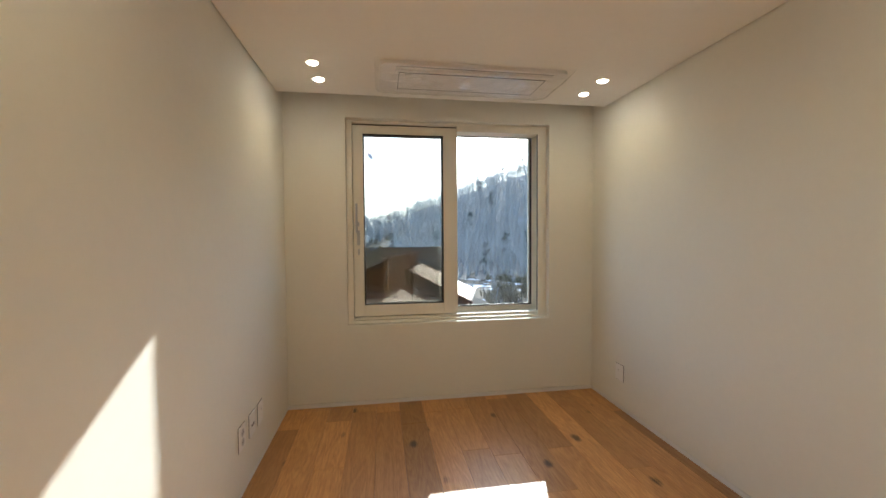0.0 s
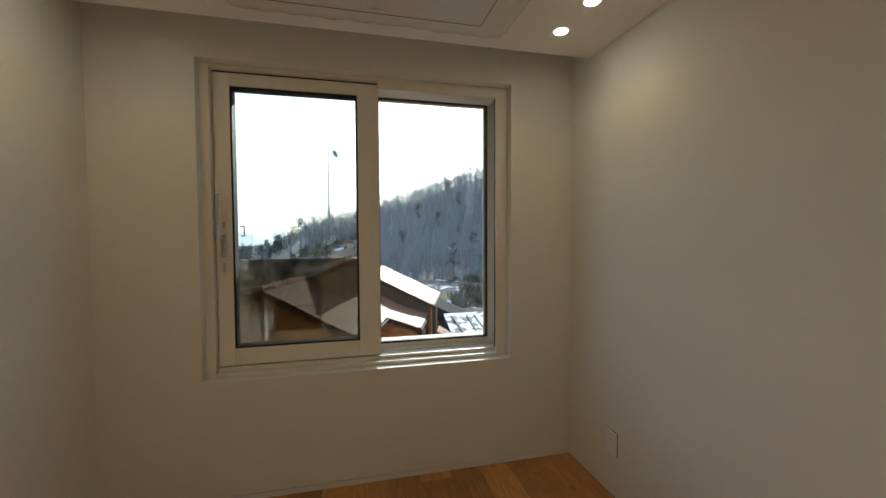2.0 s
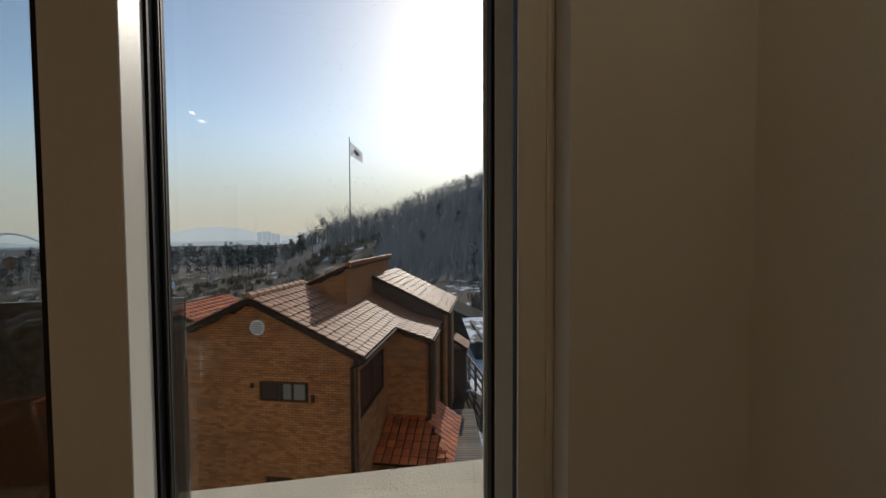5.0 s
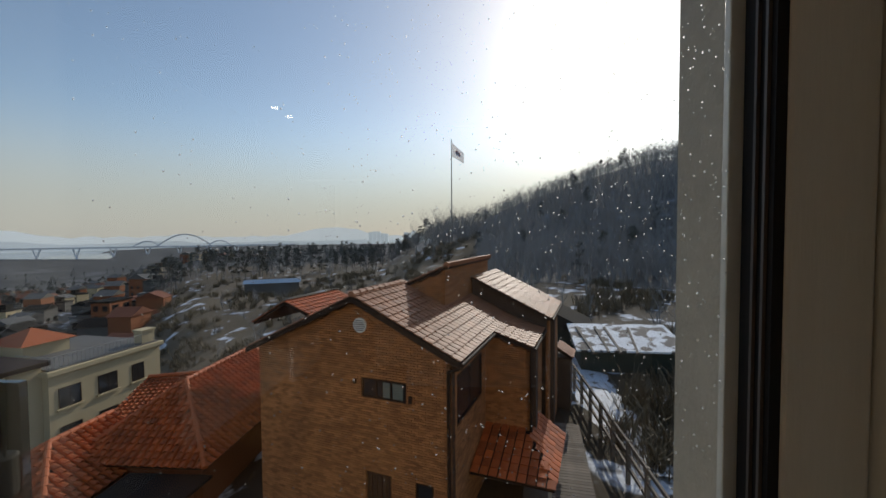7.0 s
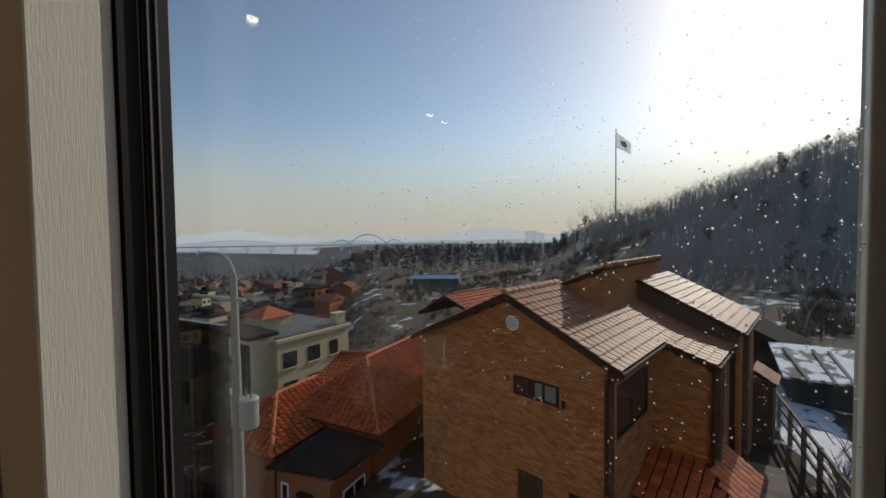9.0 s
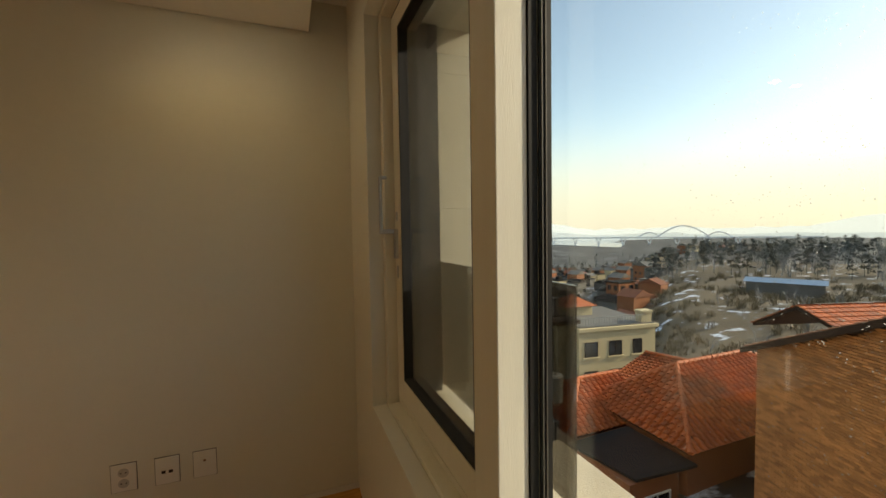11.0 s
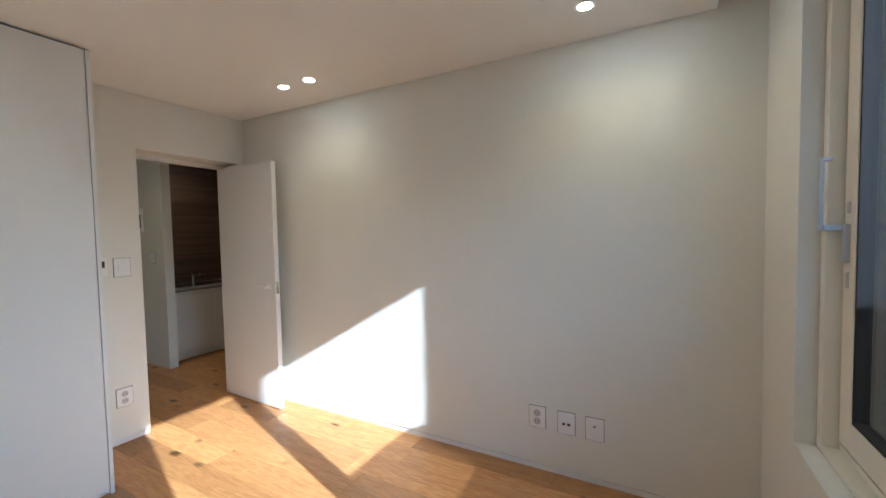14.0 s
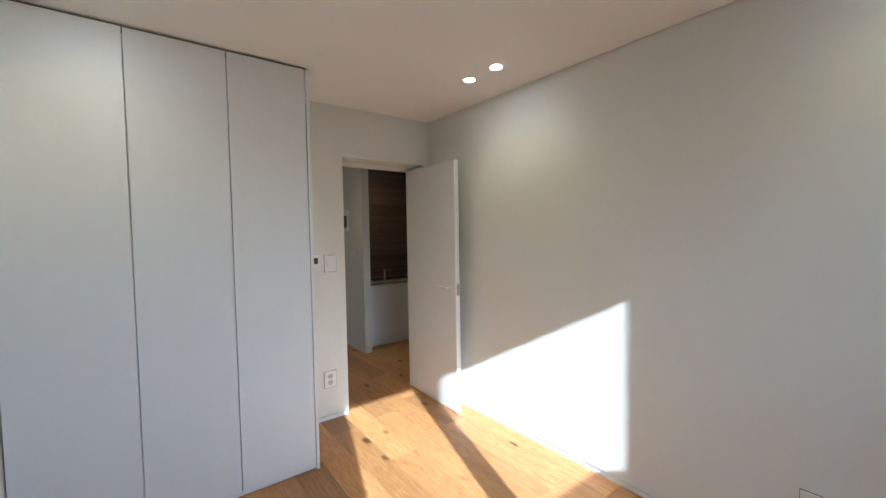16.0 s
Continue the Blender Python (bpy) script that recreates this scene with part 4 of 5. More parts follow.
    tiled_roof(h, [L(0.0, 3.03, 0), L(0.0, 5.56, 0), L(-1.55, 5.56, 0.739), L(-1.55, 3.03, 0.739)], 0.262, 0.27, FLAT, FLAT_TILE, FLAT_TILE_ONE, 90)
    tiled_roof(h, [L(1.22, 3.03, -0.38), L(1.22, 5.56, -0.38), L(0.0, 5.56, 0), L(0.0, 3.03, 0)], 0.262, 0.27, FLAT, FLAT_TILE)
    tiled_roof(h, [L(-6.72, 2.85, -0.28), L(-6.72, -0.10, -0.28), L(-3.0, -0.10, 1.43), L(-3.0, 2.85, 1.43)], 0.262, 0.27, FLAT, FLAT_TILE)
    tiled_roof(h, [L(-6.72, 8.0, -0.28), L(-6.72, 2.80, -0.28), L(-1.42, 2.80, 2.05), L(-1.42, 8.0, 2.05)], 0.262, 0.27, FLAT, FLAT_TILE)
    tiled_roof(h, [L(1.46, 5.50, 0.02), L(1.46, 9.05, 0.02), L(-1.51, 9.05, 1.42), L(-1.51, 5.50, 1.42)], 0.262, 0.27, FLAT, FLAT_TILE)
    bm = bmesh.new()
    prism(bm, [L(1.3, 5.62, -0.45), L(-1.5, 5.62, 0.6), L(-1.5, 5.62, 1.30), L(1.3, 5.62, 0.0)], (0, 0.2, 0))
    part("wall", bm, MORTAR, h)
    tiled_roof(h, [L(2.0, 8.9, -2.35), L(2.0, 10.3, -2.35), L(1.35, 10.3, -1.95), L(1.35, 8.9, -1.95)], 0.262, 0.27, FLAT, FLAT_TILE)
    part("wall", boxes((L(1.3, 9.0, -zg), L(1.9, 10.2, -2.4))), MORTAR, h)
    ridge_tiles(h, L(-3.0, -0.1, 1.46), L(-3.0, 2.85, 1.46), FLAT_TILE)
    ridge_tiles(h, L(-1.45, 2.80, 2.06), L(-1.45, 8.0, 2.06), FLAT_TILE)
    # porch roof on the side
    tiled_roof(h, [L(-0.3, 1.55, -3.62), L(2.0, 1.55, -3.62), L(1.10, 3.2, -3.0), L(-0.3, 3.2, -3.0)], 0.262, 0.27, FLAT, CLAY)
    tiled_roof(h, [L(2.0, 1.55, -3.62), L(2.0, 4.6, -3.62), L(1.10, 4.6, -3.0), L(1.10, 3.2, -3.0)], 0.262, 0.27, FLAT, CLAY)
    part("porch_post", boxes((L(1.82, 1.7, -zg), L(1.92, 1.8, -3.68))), STEEL, h)
    bm = bmesh.new()
    rod(bm, L(-0.36, 0.10, -zg), L(-0.36, 0.10, -0.32), 0.045)
    rod(bm, L(-0.36, 0.10, -0.34), L(0.02, 0.02, -0.16), 0.04)
    part("downpipe", bm, FASCIA, h)
    bm = bmesh.new()
    rod(bm, L(1.14, 3.18, -zg), L(1.14, 3.18, -0.50), 0.045)
    part("downpipe", bm, FASCIA, h)
    for a, b in ((L(0.06, -0.1, -0.06), L(0.06, 3.03, -0.06)), (L(1.28, 3.03, -0.44), L(1.28, 5.56, -0.44)), (L(1.52, 5.5, -0.04), L(1.52, 9.0, -0.04))):
        part("gutter", rod(bmesh.new(), a, b, 0.05, seg=10), FASCIA, h)
    for u0, w0, u1, w1 in ((-3.0, 1.36, 0.02, -0.08), (-3.0, 1.36, -6.74, -0.36)):
        bm = bmesh.new()
        prism(bm, [L(u0, -0.13, w0 - 0.09), L(u1, -0.13, w1 - 0.09), L(u1, -0.13, w1 + 0.06), L(u0, -0.13, w0 + 0.06)], (0, 0.03, 0))
        part("verge_board", bm, FASCIA, h)


def hip_roof(parent, x0, x1, y0, y1, ze, zr, hip0=True, hip1=True):
    """A clay hip roof with its ridge along y, on a parent at the origin."""
    xm, d = (x0 + x1) / 2, (x1 - x0) / 2
    a, b = (y0 + d if hip0 else y0), (y1 - d if hip1 else y1)
    args = (0.27, 0.23, BARREL, CLAY)
    tiled_roof(parent, [(x1, y0, ze), (x1, y1, ze), (xm, b, zr), (xm, a, zr)], *args)
    tiled_roof(parent, [(x0, y1, ze), (x0, y0, ze), (xm, a, zr), (xm, b, zr)], *args)
    if hip0:
        tiled_roof(parent, [(x0, y0, ze), (x1, y0, ze), (xm, a, zr)], *args)
        ridge_tiles(parent, (x1, y0, ze + 0.05), (xm, a, zr + 0.05), CLAY)
        ridge_tiles(parent, (x0, y0, ze + 0.05), (xm, a, zr + 0.05), CLAY)
    if hip1:
        tiled_roof(parent, [(x1, y1, ze), (x0, y1, ze), (xm, b, zr)], *args)
    ridge_tiles(parent, (xm, a, zr + 0.05), (xm, b, zr + 0.05), CLAY)


def orange_house():
    zg = -9.6
    h = thing("tiled_house", pose(-8.8, 14, zg), "low brick house with orange clay tile hip roofs", "house")
    o = lambda x, y, z: (x + 8.8, y - 14, z - zg)
    x = lambda v: v + 8.8
    y = lambda v: v - 14
    z = lambda v: v - zg
    hip_roof(h, x(-11.6), x(-6.7), y(11.7), y(21.0), z(-6.05), z(-4.15))
    hip_roof(h, x(-13.6), x(-9.75), y(9.4), y(13.6), z(-6.5), z(-5.2), True, False)
    # rear wing with its ridge across
    args = (0.27, 0.23, BARREL, CLAY)
    tiled_roof(h, [o(-14.2, 15.6, -6.7), o(-8.8, 15.6, -6.1), o(-8.8, 18.2, -5.1), o(-14.2, 18.2, -5.6)], *args)
    ridge_tiles(h, o(-14.2, 18.2, -5.55), o(-8.8, 18.2, -5.0), CLAY)
    part("wall", boxes((o(-11.2, 12.1, zg), o(-7.1, 20.6, -6.1))), ORANGEWALL, h)
    part("wall", boxes((o(-13.2, 9.9, zg), o(-10.2, 13.6, -6.55))), ORANGEWALL, h)
    part("wall", boxes((o(-14.0, 16.2, zg), o(-11.0, 18.2, -6.75))), ORANGEWALL, h)
    bm = bmesh.new()
    prism(bm, [o(-9.9, 9.3, -6.72), o(-7.2, 9.9, -6.72), o(-6.6, 11.9, -6.35), o(-9.2, 11.6, -6.2)], (0, 0, -0.1))
    part("flat_roof", bm, ROOFGREY, h)
    fw = part("wall", boxes((o(-9.7, 9.6, zg), o(-7.2, 11.8, -6.85))), ORANGEWALL, h)
    small_window(h, o(-9.45, 9.58, -8.3), o(-9.1, 9.58, -7.3), bars=0, material=PAINT)
    small_window(h, o(-8.5, 9.58, -8.4), o(-8.0, 9.58, -7.45), bars=0, material=PAINT)
    small_window(h, o(-7.18, 10.2, -8.3), o(-7.18, 11.4, -7.4), axis="x", bars=1, material=PAINT)
    part("awning", boxes((o(-8.55, 9.35, -7.45), o(-7.95, 9.6, -7.36)), bevel=0.02), ROOFGREY, h)


def cream_building():
    b = thing("cream_building", pose(-27.6, 34, -19, 0, 0, -8.2), "three-storey cream building with dark framed windows and a railed roof terrace", "building")
    z = lambda v: v + 19
    part("wall", boxes(((-9, -8.2, 0), (0, 0.6, z(-8.75)))), CREAM, b)
    part("cornice", boxes(((-9.2, -8.4, z(-8.75)), (0.25, 0.85, z(-8.35))), bevel=0.06), CREAM, b)
    part("terrace", boxes(((-9.0, -8.1, z(-8.35)), (0.0, 0.5, z(-8.25)))), GREYWALL, b)
    part("chimney", boxes(((-1.1, -0.9, z(-8.3)), (-0.2, 0.3, z(-7.2))), ((-1.2, -1.0, z(-7.2)), (-0.1, 0.4, z(-7.05)))), CREAM, b)
    for k in range(3):
        for j in range(3):
            y0, z0 = -7.6 + 2.75 * k, z(-11.3 - 2.9 * j)
            w = small_window(b, (0.02, y0, z0), (0.02, y0 + 1.5 - 0.4 * (k == 2), z0 + 1.5), axis="x", bars=1)
            part("sill", boxes(((0.0, y0 - 0.15, z0 - 0.15), (0.18, y0 + 1.65 - 0.4 * (k == 2), z0 - 0.02))), CREAM, w)
    part("wall", boxes(((-9, -10.2, 0), (-0.6, -8.2, z(-7.9)))), CREAM, b)
    part("eave", boxes(((-9.6, -11.0, z(-7.9)), (-0.1, -7.9, z(-7.55))), bevel=0.05), FASCIA, b)
    small_window(b, (-3.0, -10.22, z(-17.0)), (-1.2, -10.22, z(-8.6)), bars=1)
    part("wall", boxes(((-13, -14, 0), (-3.6, -10.2, z(-10.6)))), CREAM, b)
    part("cornice", boxes(((-13.2, -14.3, z(-10.6)), (-3.4, -10.0, z(-10.2))), bevel=0.05), GREYWALL, b)
    small_window(b, (-6.2, -14.02, z(-13.6)), (-4.6, -14.02, z(-11.6)), bars=1)
    # small upper floor with a red hip roof
    part("wall", boxes(((-8.4, -6.6, z(-8.3)), (-5.0, -3.4, z(-7.2)))), CREAM, b)
    hip = new("roof")
    hip.parent = b
    bm = bmesh.new()
    base = [(-8.8, -7.0, z(-7.2)), (-4.6, -7.0, z(-7.2)), (-4.6, -3.0, z(-7.2)), (-8.8, -3.0, z(-7.2))]
    vs = [bm.verts.new(p) for p in base] + [bm.verts.new((-6.7, -5.0, z(-6.1)))]
    bm.faces.new(vs[:4])
    for i in range(4):
        bm.faces.new((vs[i], vs[(i + 1) % 4], vs[4]))
    part("hip_roof", bm, CLAY, hip)
    rail = bmesh.new()
    for k in range(26):
        rod(rail, (-0.1, -8.0 + 0.3 * k, z(-8.3)), (-0.1, -8.0 + 0.3 * k, z(-7.4)), 0.02, seg=5)
    rod(rail, (-0.1, -8.0, z(-7.4)), (-0.1, -0.4, z(-7.4)), 0.03, seg=6)
    for k in range(12):
        rod(rail, (-0.1 - 0.3 * k, -8.0, z(-8.3)), (-0.1 - 0.3 * k, -8.0, z(-7.4)), 0.02, seg=5)
    rod(rail, (-3.4, -8.0, z(-7.4)), (-0.1, -8.0, z(-7.4)), 0.03, seg=6)
    part("railing", rail, STEEL, b)


def village():
    """Low houses below, out to the river."""
    rng = random.Random(21)
    walls = [GREYWALL, CREAM, ORANGEWALL, GREYWALL, mat("white_render", (0.30, 0.29, 0.27), 0.85, 0.1, 0.5)]
    roofs = [ROOFGREY, GREYWALL, mat("weathered_clay_roof", (0.20, 0.062, 0.028), 0.8, 0.2, 0.6), GREYWALL, ROOFGREY]
    protos = []
    for k in range(10):
        w, d, hgt = rng.uniform(5, 9), rng.uniform(5, 7.5), rng.choice((3, 4, 5.5, 6, 7.5))
        p = thing("village_house", pose(0, 0, -200), ("grey", "cream", "orange brick", "grey", "white")[k % 5] + " village house with a " + ("dark", "grey", "clay tile", "grey", "dark")[(k * 3 + k // 5) % 5] + " roof below the hill", "house", "village houses")
        part("wall", boxes(((-w / 2, -d / 2, -6), (w / 2, d / 2, hgt))), walls[k % 5], p)
        bm = bmesh.new()
        if k % 3 == 0:
            box(bm, (-w / 2 - 0.2, -d / 2 - 0.2, hgt), (w / 2 + 0.2, d / 2 + 0.2, hgt + 0.5))
            box(bm, (-w / 4, -d / 4, hgt + 0.5), (w / 8, d / 8, hgt + 2.4))
        else:
            prism(bm, [(-w / 2 - 0.4, -d / 2 - 0.4, hgt), (w / 2 + 0.4, -d / 2 - 0.4, hgt), (0, -d / 2 - 0.4, hgt + w * 0.24)], (0, d + 0.8, 0))
        part("roof", bm, roofs[(k * 3 + k // 5) % 5], p)
        for side in (-1, 1):
            for j in range(max(1, int(hgt // 3))):
                n = max(2, int(w // 2.4))
                part("windows", boxes(*[((-w / 2 + w * (i + 0.25) / n, side * d / 2 - 0.06, 0.8 + 2.7 * j), (-w / 2 + w * (i + 0.7) / n, side * d / 2 + 0.06, 2.0 + 2.7 * j)) for i in range(n)]), DARKWIN, p)
        n = max(2, int(d // 2.4))
        part("windows", boxes(*[((w / 2 - 0.06, -d / 2 + d * (i + 0.25) / n, 1.2), (w / 2 + 0.06, -d / 2 + d * (i + 0.7) / n, 2.6)) for i in range(n)]), DARKWIN, p)
        protos.append(p)
    spots = []
    tries = 0
    while len(spots) < 270 and tries < 9000:
        tries += 1
        az, r = -rng.uniform(30, 70), 100 * math.exp(rng.uniform(0, 1.85))
        if az > -39 and r < 330:
            continue
        x, y = r * math.sin(radians(az)), r * math.cos(radians(az))
        if any((x - a) ** 2 + (y - b) ** 2 < (6.5 + r * 0.016) ** 2 for a, b in spots):
            continue
        if az > -60 and r < 105:
            continue
        spots.append((x, y))
    for i, (x, y) in enumerate(spots):
        m = pose(x, y, ground_at(x, y) - 1.0, 0, 0, 8 + 90 * rng.randint(0, 3) + rng.uniform(-14, 14))
        if i < len(protos):
            protos[i].matrix_world = m
        else:
            copy_thing(protos[i % len(protos)], m)


def block(name, label, x, y, top, size, turn, wall, roof=None):
    w, d, hgt = size
    b = thing(name, pose(x, y, top - hgt, 0, 0, turn), label, "building")
    part("wall", boxes(((-w / 2, -d / 2, -5), (w / 2, d / 2, hgt))), wall, b)
    part("roof", boxes(((-w / 2 - 0.3, -d / 2 - 0.3, hgt), (w / 2 + 0.3, d / 2 + 0.3, hgt + 0.5))), roof or ROOFGREY, b)
    for side, n in (("y", max(2, int(w // 3.4))), ("x", max(2, int(d // 3.4)))):
        for i in range(n):
            for j in range(max(1, int(hgt // 3.2))):
                z0 = hgt - 2.6 - 3.1 * j
                if side == "y":
                    x0 = -w / 2 + w * (i + 0.22) / n
                    small_window(b, (x0, -d / 2 - 0.02, z0), (x0 + w / n * 0.55, -d / 2 - 0.02, z0 + 1.7), bars=1)
                else:
                    y0 = -d / 2 + d * (i + 0.22) / n
                    small_window(b, (w / 2 + 0.02, y0, z0), (w / 2 + 0.02, y0 + d / n * 0.55, z0 + 1.7), axis="x", bars=1)
    return b


# ---- trees ----
def bare_tree(rng, height, spread, twigs=5):
    """Faces of a bare tree: a bent tapered trunk, limbs and twigs, each a three-sided tapered rod."""
    v, f = [], []

    def limb(p, d, length, r, depth):
        q, dd = Vector(p), Vector(d)
        n = 3 if depth == 0 else 2
        for k in range(n):
            e = q + dd * (length / n)
            side = dd.orthogonal().normalized()
            other = dd.cross(side).normalized()
            r0, r1 = r * (1 - k / n * 0.5), r * (1 - (k + 1) / n * 0.5)
            i = len(v)
            for c, rad in ((q, r0), (e, r1)):
                for m in range(3):
                    an = m * 2.094
                    v.append(tuple(c + side * (rad * math.cos(an)) + other * (rad * math.sin(an))))
            f.extend([(i + m, i + (m + 1) % 3, i + 3 + (m + 1) % 3, i + 3 + m) for m in range(3)])
            q = e
            dd = (dd + Vector((rng.uniform(-1, 1), rng.uniform(-1, 1), rng.uniform(-0.3, 0.6))) * 0.22).normalized()
            if depth < 3:
                for _ in range((2 if k else 1) + (twigs - 3 if depth == 0 else 0) if depth < 2 else 2):
                    an = rng.uniform(0, 6.283)
                    out = Vector((math.cos(an), math.sin(an), 0)) * spread + Vector((0, 0, rng.uniform(0.25, 0.9)))
                    limb(q - dd * rng.uniform(0, length / n * 0.5), (dd * 0.5 + out).normalized(), length * rng.uniform(0.42, 0.62), r1 * 0.55, depth + 1)

    limb((0, 0, -0.5), (0, 0, 1), height * 0.62, height * 0.018, 0)
    return np.array(v), f


def pine_tree(rng, height):
    """A trunk under uneven clumps of short needle blades."""
    v, f = [], []

    def tri(c, d, w):
        i = len(v)
        s = Vector(d).orthogonal().normalized() * w
        v.extend([tuple(Vector(c) - s), tuple(Vector(c) + s), tuple(Vector(c) + Vector(d))])
        f.append((i, i + 1, i + 2))

    for m in range(3):
        i = len(v)
        a0, a1 = m * 2.094, (m + 1) * 2.094
        r = height * 0.016
        v.extend([(r * math.cos(a0), r * math.sin(a0), -0.5), (r * math.cos(a1), r * math.sin(a1), -0.5), (0, 0, height)])
        f.append((i, i + 1, i + 2))
    for k in range(15):
        h = height * rng.uniform(0.32, 1.0)
        rad = height * 0.24 * (1.15 - h / height) + 0.3
        an = rng.uniform(0, 6.283)
        c = Vector((math.cos(an) * rad * rng.uniform(0.2, 1), math.sin(an) * rad * rng.uniform(0.2, 1), h))
        for _ in range(16):
            d = Vector((rng.gauss(0, 1), rng.gauss(0, 1), rng.gauss(0, 0.5))).normalized() * rng.uniform(0.5, 1.1) * height * 0.09
            tri(c + d * 0.4, d, height * 0.018)
    return np.array(v), f


def shrub(rng):
    """A low bush: many thin upright blades from one foot."""
    v, f = [], []
    for _ in range(34):
        an, lean = rng.uniform(0, 6.283), rng.uniform(0.1, 0.9)
        foot = Vector((rng.gauss(0, 0.22), rng.gauss(0, 0.22), -0.1))
        tip = foot + Vector((math.cos(an) * lean, math.sin(an) * lean, rng.uniform(0.5, 1.15)))
        mid = foot.lerp(tip, 0.5) + Vector((0, 0, 0.12))
        side = Vector((-math.sin(an), math.cos(an), 0)) * rng.uniform(0.012, 0.03)
        i = len(v)
        v += [tuple(p) for p in (foot - side, foot + side, mid + side, mid - side, tip)]
        f += [(i, i + 1, i + 2, i + 3), (i + 3, i + 2, i + 4)]
    return np.array(v), f


def woods(name, label, spots, protos, material, seed):
    rng = random.Random(seed)
    verts, faces, k = [], [], 0
    for x, y, s in spots:
        v, f = protos[rng.randrange(len(protos))]
        a = rng.uniform(0, 6.283)
        c, sn = math.cos(a), math.sin(a)
        w = v * s
        w = np.stack([w[:, 0] * c - w[:, 1] * sn + x, w[:, 0] * sn + w[:, 1] * c + y, w[:, 2] + ground_at(x, y)], 1)
        verts.append(w)
        faces += [tuple(i + k for i in q) for q in f]
        k += len(v)
    ob = part(name, data_mesh(name, np.concatenate(verts).tolist(), faces), material)
    return tagged(ob, label, "trees", kind="stuff")


def all_trees():
    rng = random.Random(5)
    bare = [bare_tree(rng, 9.0, 0.8, 4) for _ in range(6)]
    pines = [pine_tree(rng, 9.0) for _ in range(6)]
    hill_a, hill_b = [], []
    for _ in range(3000):
        az, r = rng.uniform(-5, 52), rng.uniform(62, 172) ** 1.0
        x, y = r * math.sin(radians(az)), r * math.cos(radians(az))
        if az < 2 and r < 110:
            continue
        (hill_a if rng.random() < 0.985 else hill_b).append((x, y, rng.uniform(0.5, 0.8)))
    woods("hill_woods_bare", "dense bare winter trees on the dark hillside", hill_a, bare, BARK_HAZED, 1)
    woods("hill_woods_pine", "dark pines among the bare trees on the hillside", hill_b, pines, PINE_HAZED, 2)
    far_a, far_b = [], []
    for _ in range(650):
        az, r = rng.uniform(-41, -5), rng.uniform(165, 330)
        x, y = r * math.sin(radians(az)), r * math.cos(radians(az))
        (far_a if rng.random() < 0.5 else far_b).append((x, y, rng.uniform(0.6, 1.1)))
    woods("valley_woods_bare", "bare trees along the edge of the valley", far_a, bare, BARK_HAZED, 3)
    woods("valley_woods_pine", "dark pine wood at the edge of the valley", far_b, pines, PINE_HAZED, 4)
    plain_a, plain_b = [], []
    for _ in range(1300):
        az, r = -rng.uniform(6, 75), 330 * math.exp(rng.uniform(0, 1.2))
        x, y = r * math.sin(radians(az)), r * math.cos(radians(az))
        (plain_a if rng.random() < 0.5 else plain_b).append((x, y, rng.uniform(0.7, 1.3)))
    woods("plain_woods_bare", "bare trees between the far houses on the plain", plain_a, bare, BARK_HAZED, 7)
    woods("plain_woods_pine", "dark evergreen belts on the river plain", plain_b, pines, PINE_HAZED, 8)
    shrubs = [shrub(rng) for _ in range(6)]
    brush = []
    for _ in range(3000):
        if rng.random() < 0.55:
            az, r = rng.uniform(-40, 4), rng.uniform(34, 165)
            if az < -33 and r < 60 or az > -20 and r < 45 or az > -12 and not 62 < r < 116:
                continue
        else:
            az, r = rng.uniform(17, 50), rng.uniform(15, 62)
            if r < 36 and az < 25.5:
                continue
        x, y = r * math.sin(radians(az)), r * math.cos(radians(az))
        if -14.5 < x < -6 and 9 < y < 22 or 7.2 < x < 14.5 and 20.5 < y < 26.5 or 4.5 < x < 11 and 25 < y < 32 or noise.noise((x * 0.09, y * 0.09, 4.0)) < -0.1:
            continue
        brush.append((x, y, rng.uniform(0.5, 1.3) * (1 + r / 150)))
    woods("brush", "dense low bare brush on the slopes", brush, shrubs, BRUSH, 11)
    scrub = []
    for _ in range(170):
        az, r = rng.uniform(-34, 34), rng.uniform(30, 110)
        x, y = r * math.sin(radians(az)), r * math.cos(radians(az))
        if -16 < az < 9 and r < 95:
            continue
        scrub.append((x, y, rng.uniform(0.18, 0.5)))
    woods("scrub", "low bare scrub on the slope", scrub, bare, BARK_HAZED, 6)
    # tall bare trees on the shoulder of the hill
    first = []
    for k in range(9):
        az, r = -7.2 + 1.0 * k + rng.uniform(-0.3, 0.3), 118 + rng.uniform(-8, 8)
        x, y = r * math.sin(radians(az)), r * math.cos(radians(az))
        v, f = bare_tree(rng, 12.0, 0.75, 6)
        t = thing("bare_tree", pose(x, y, ground_at(x, y) - 0.3), "tall bare tree on the shoulder of the hill", "tree", "bare trees on the skyline")
        part("crown", data_mesh("crown", v.tolist(), f), BARK_HAZED, t)
        part("trunk", rod(bmesh.new(), (0, 0, -0.5), (0, 0, 4), 0.24, 0.17, 8), BARK_HAZED, t)


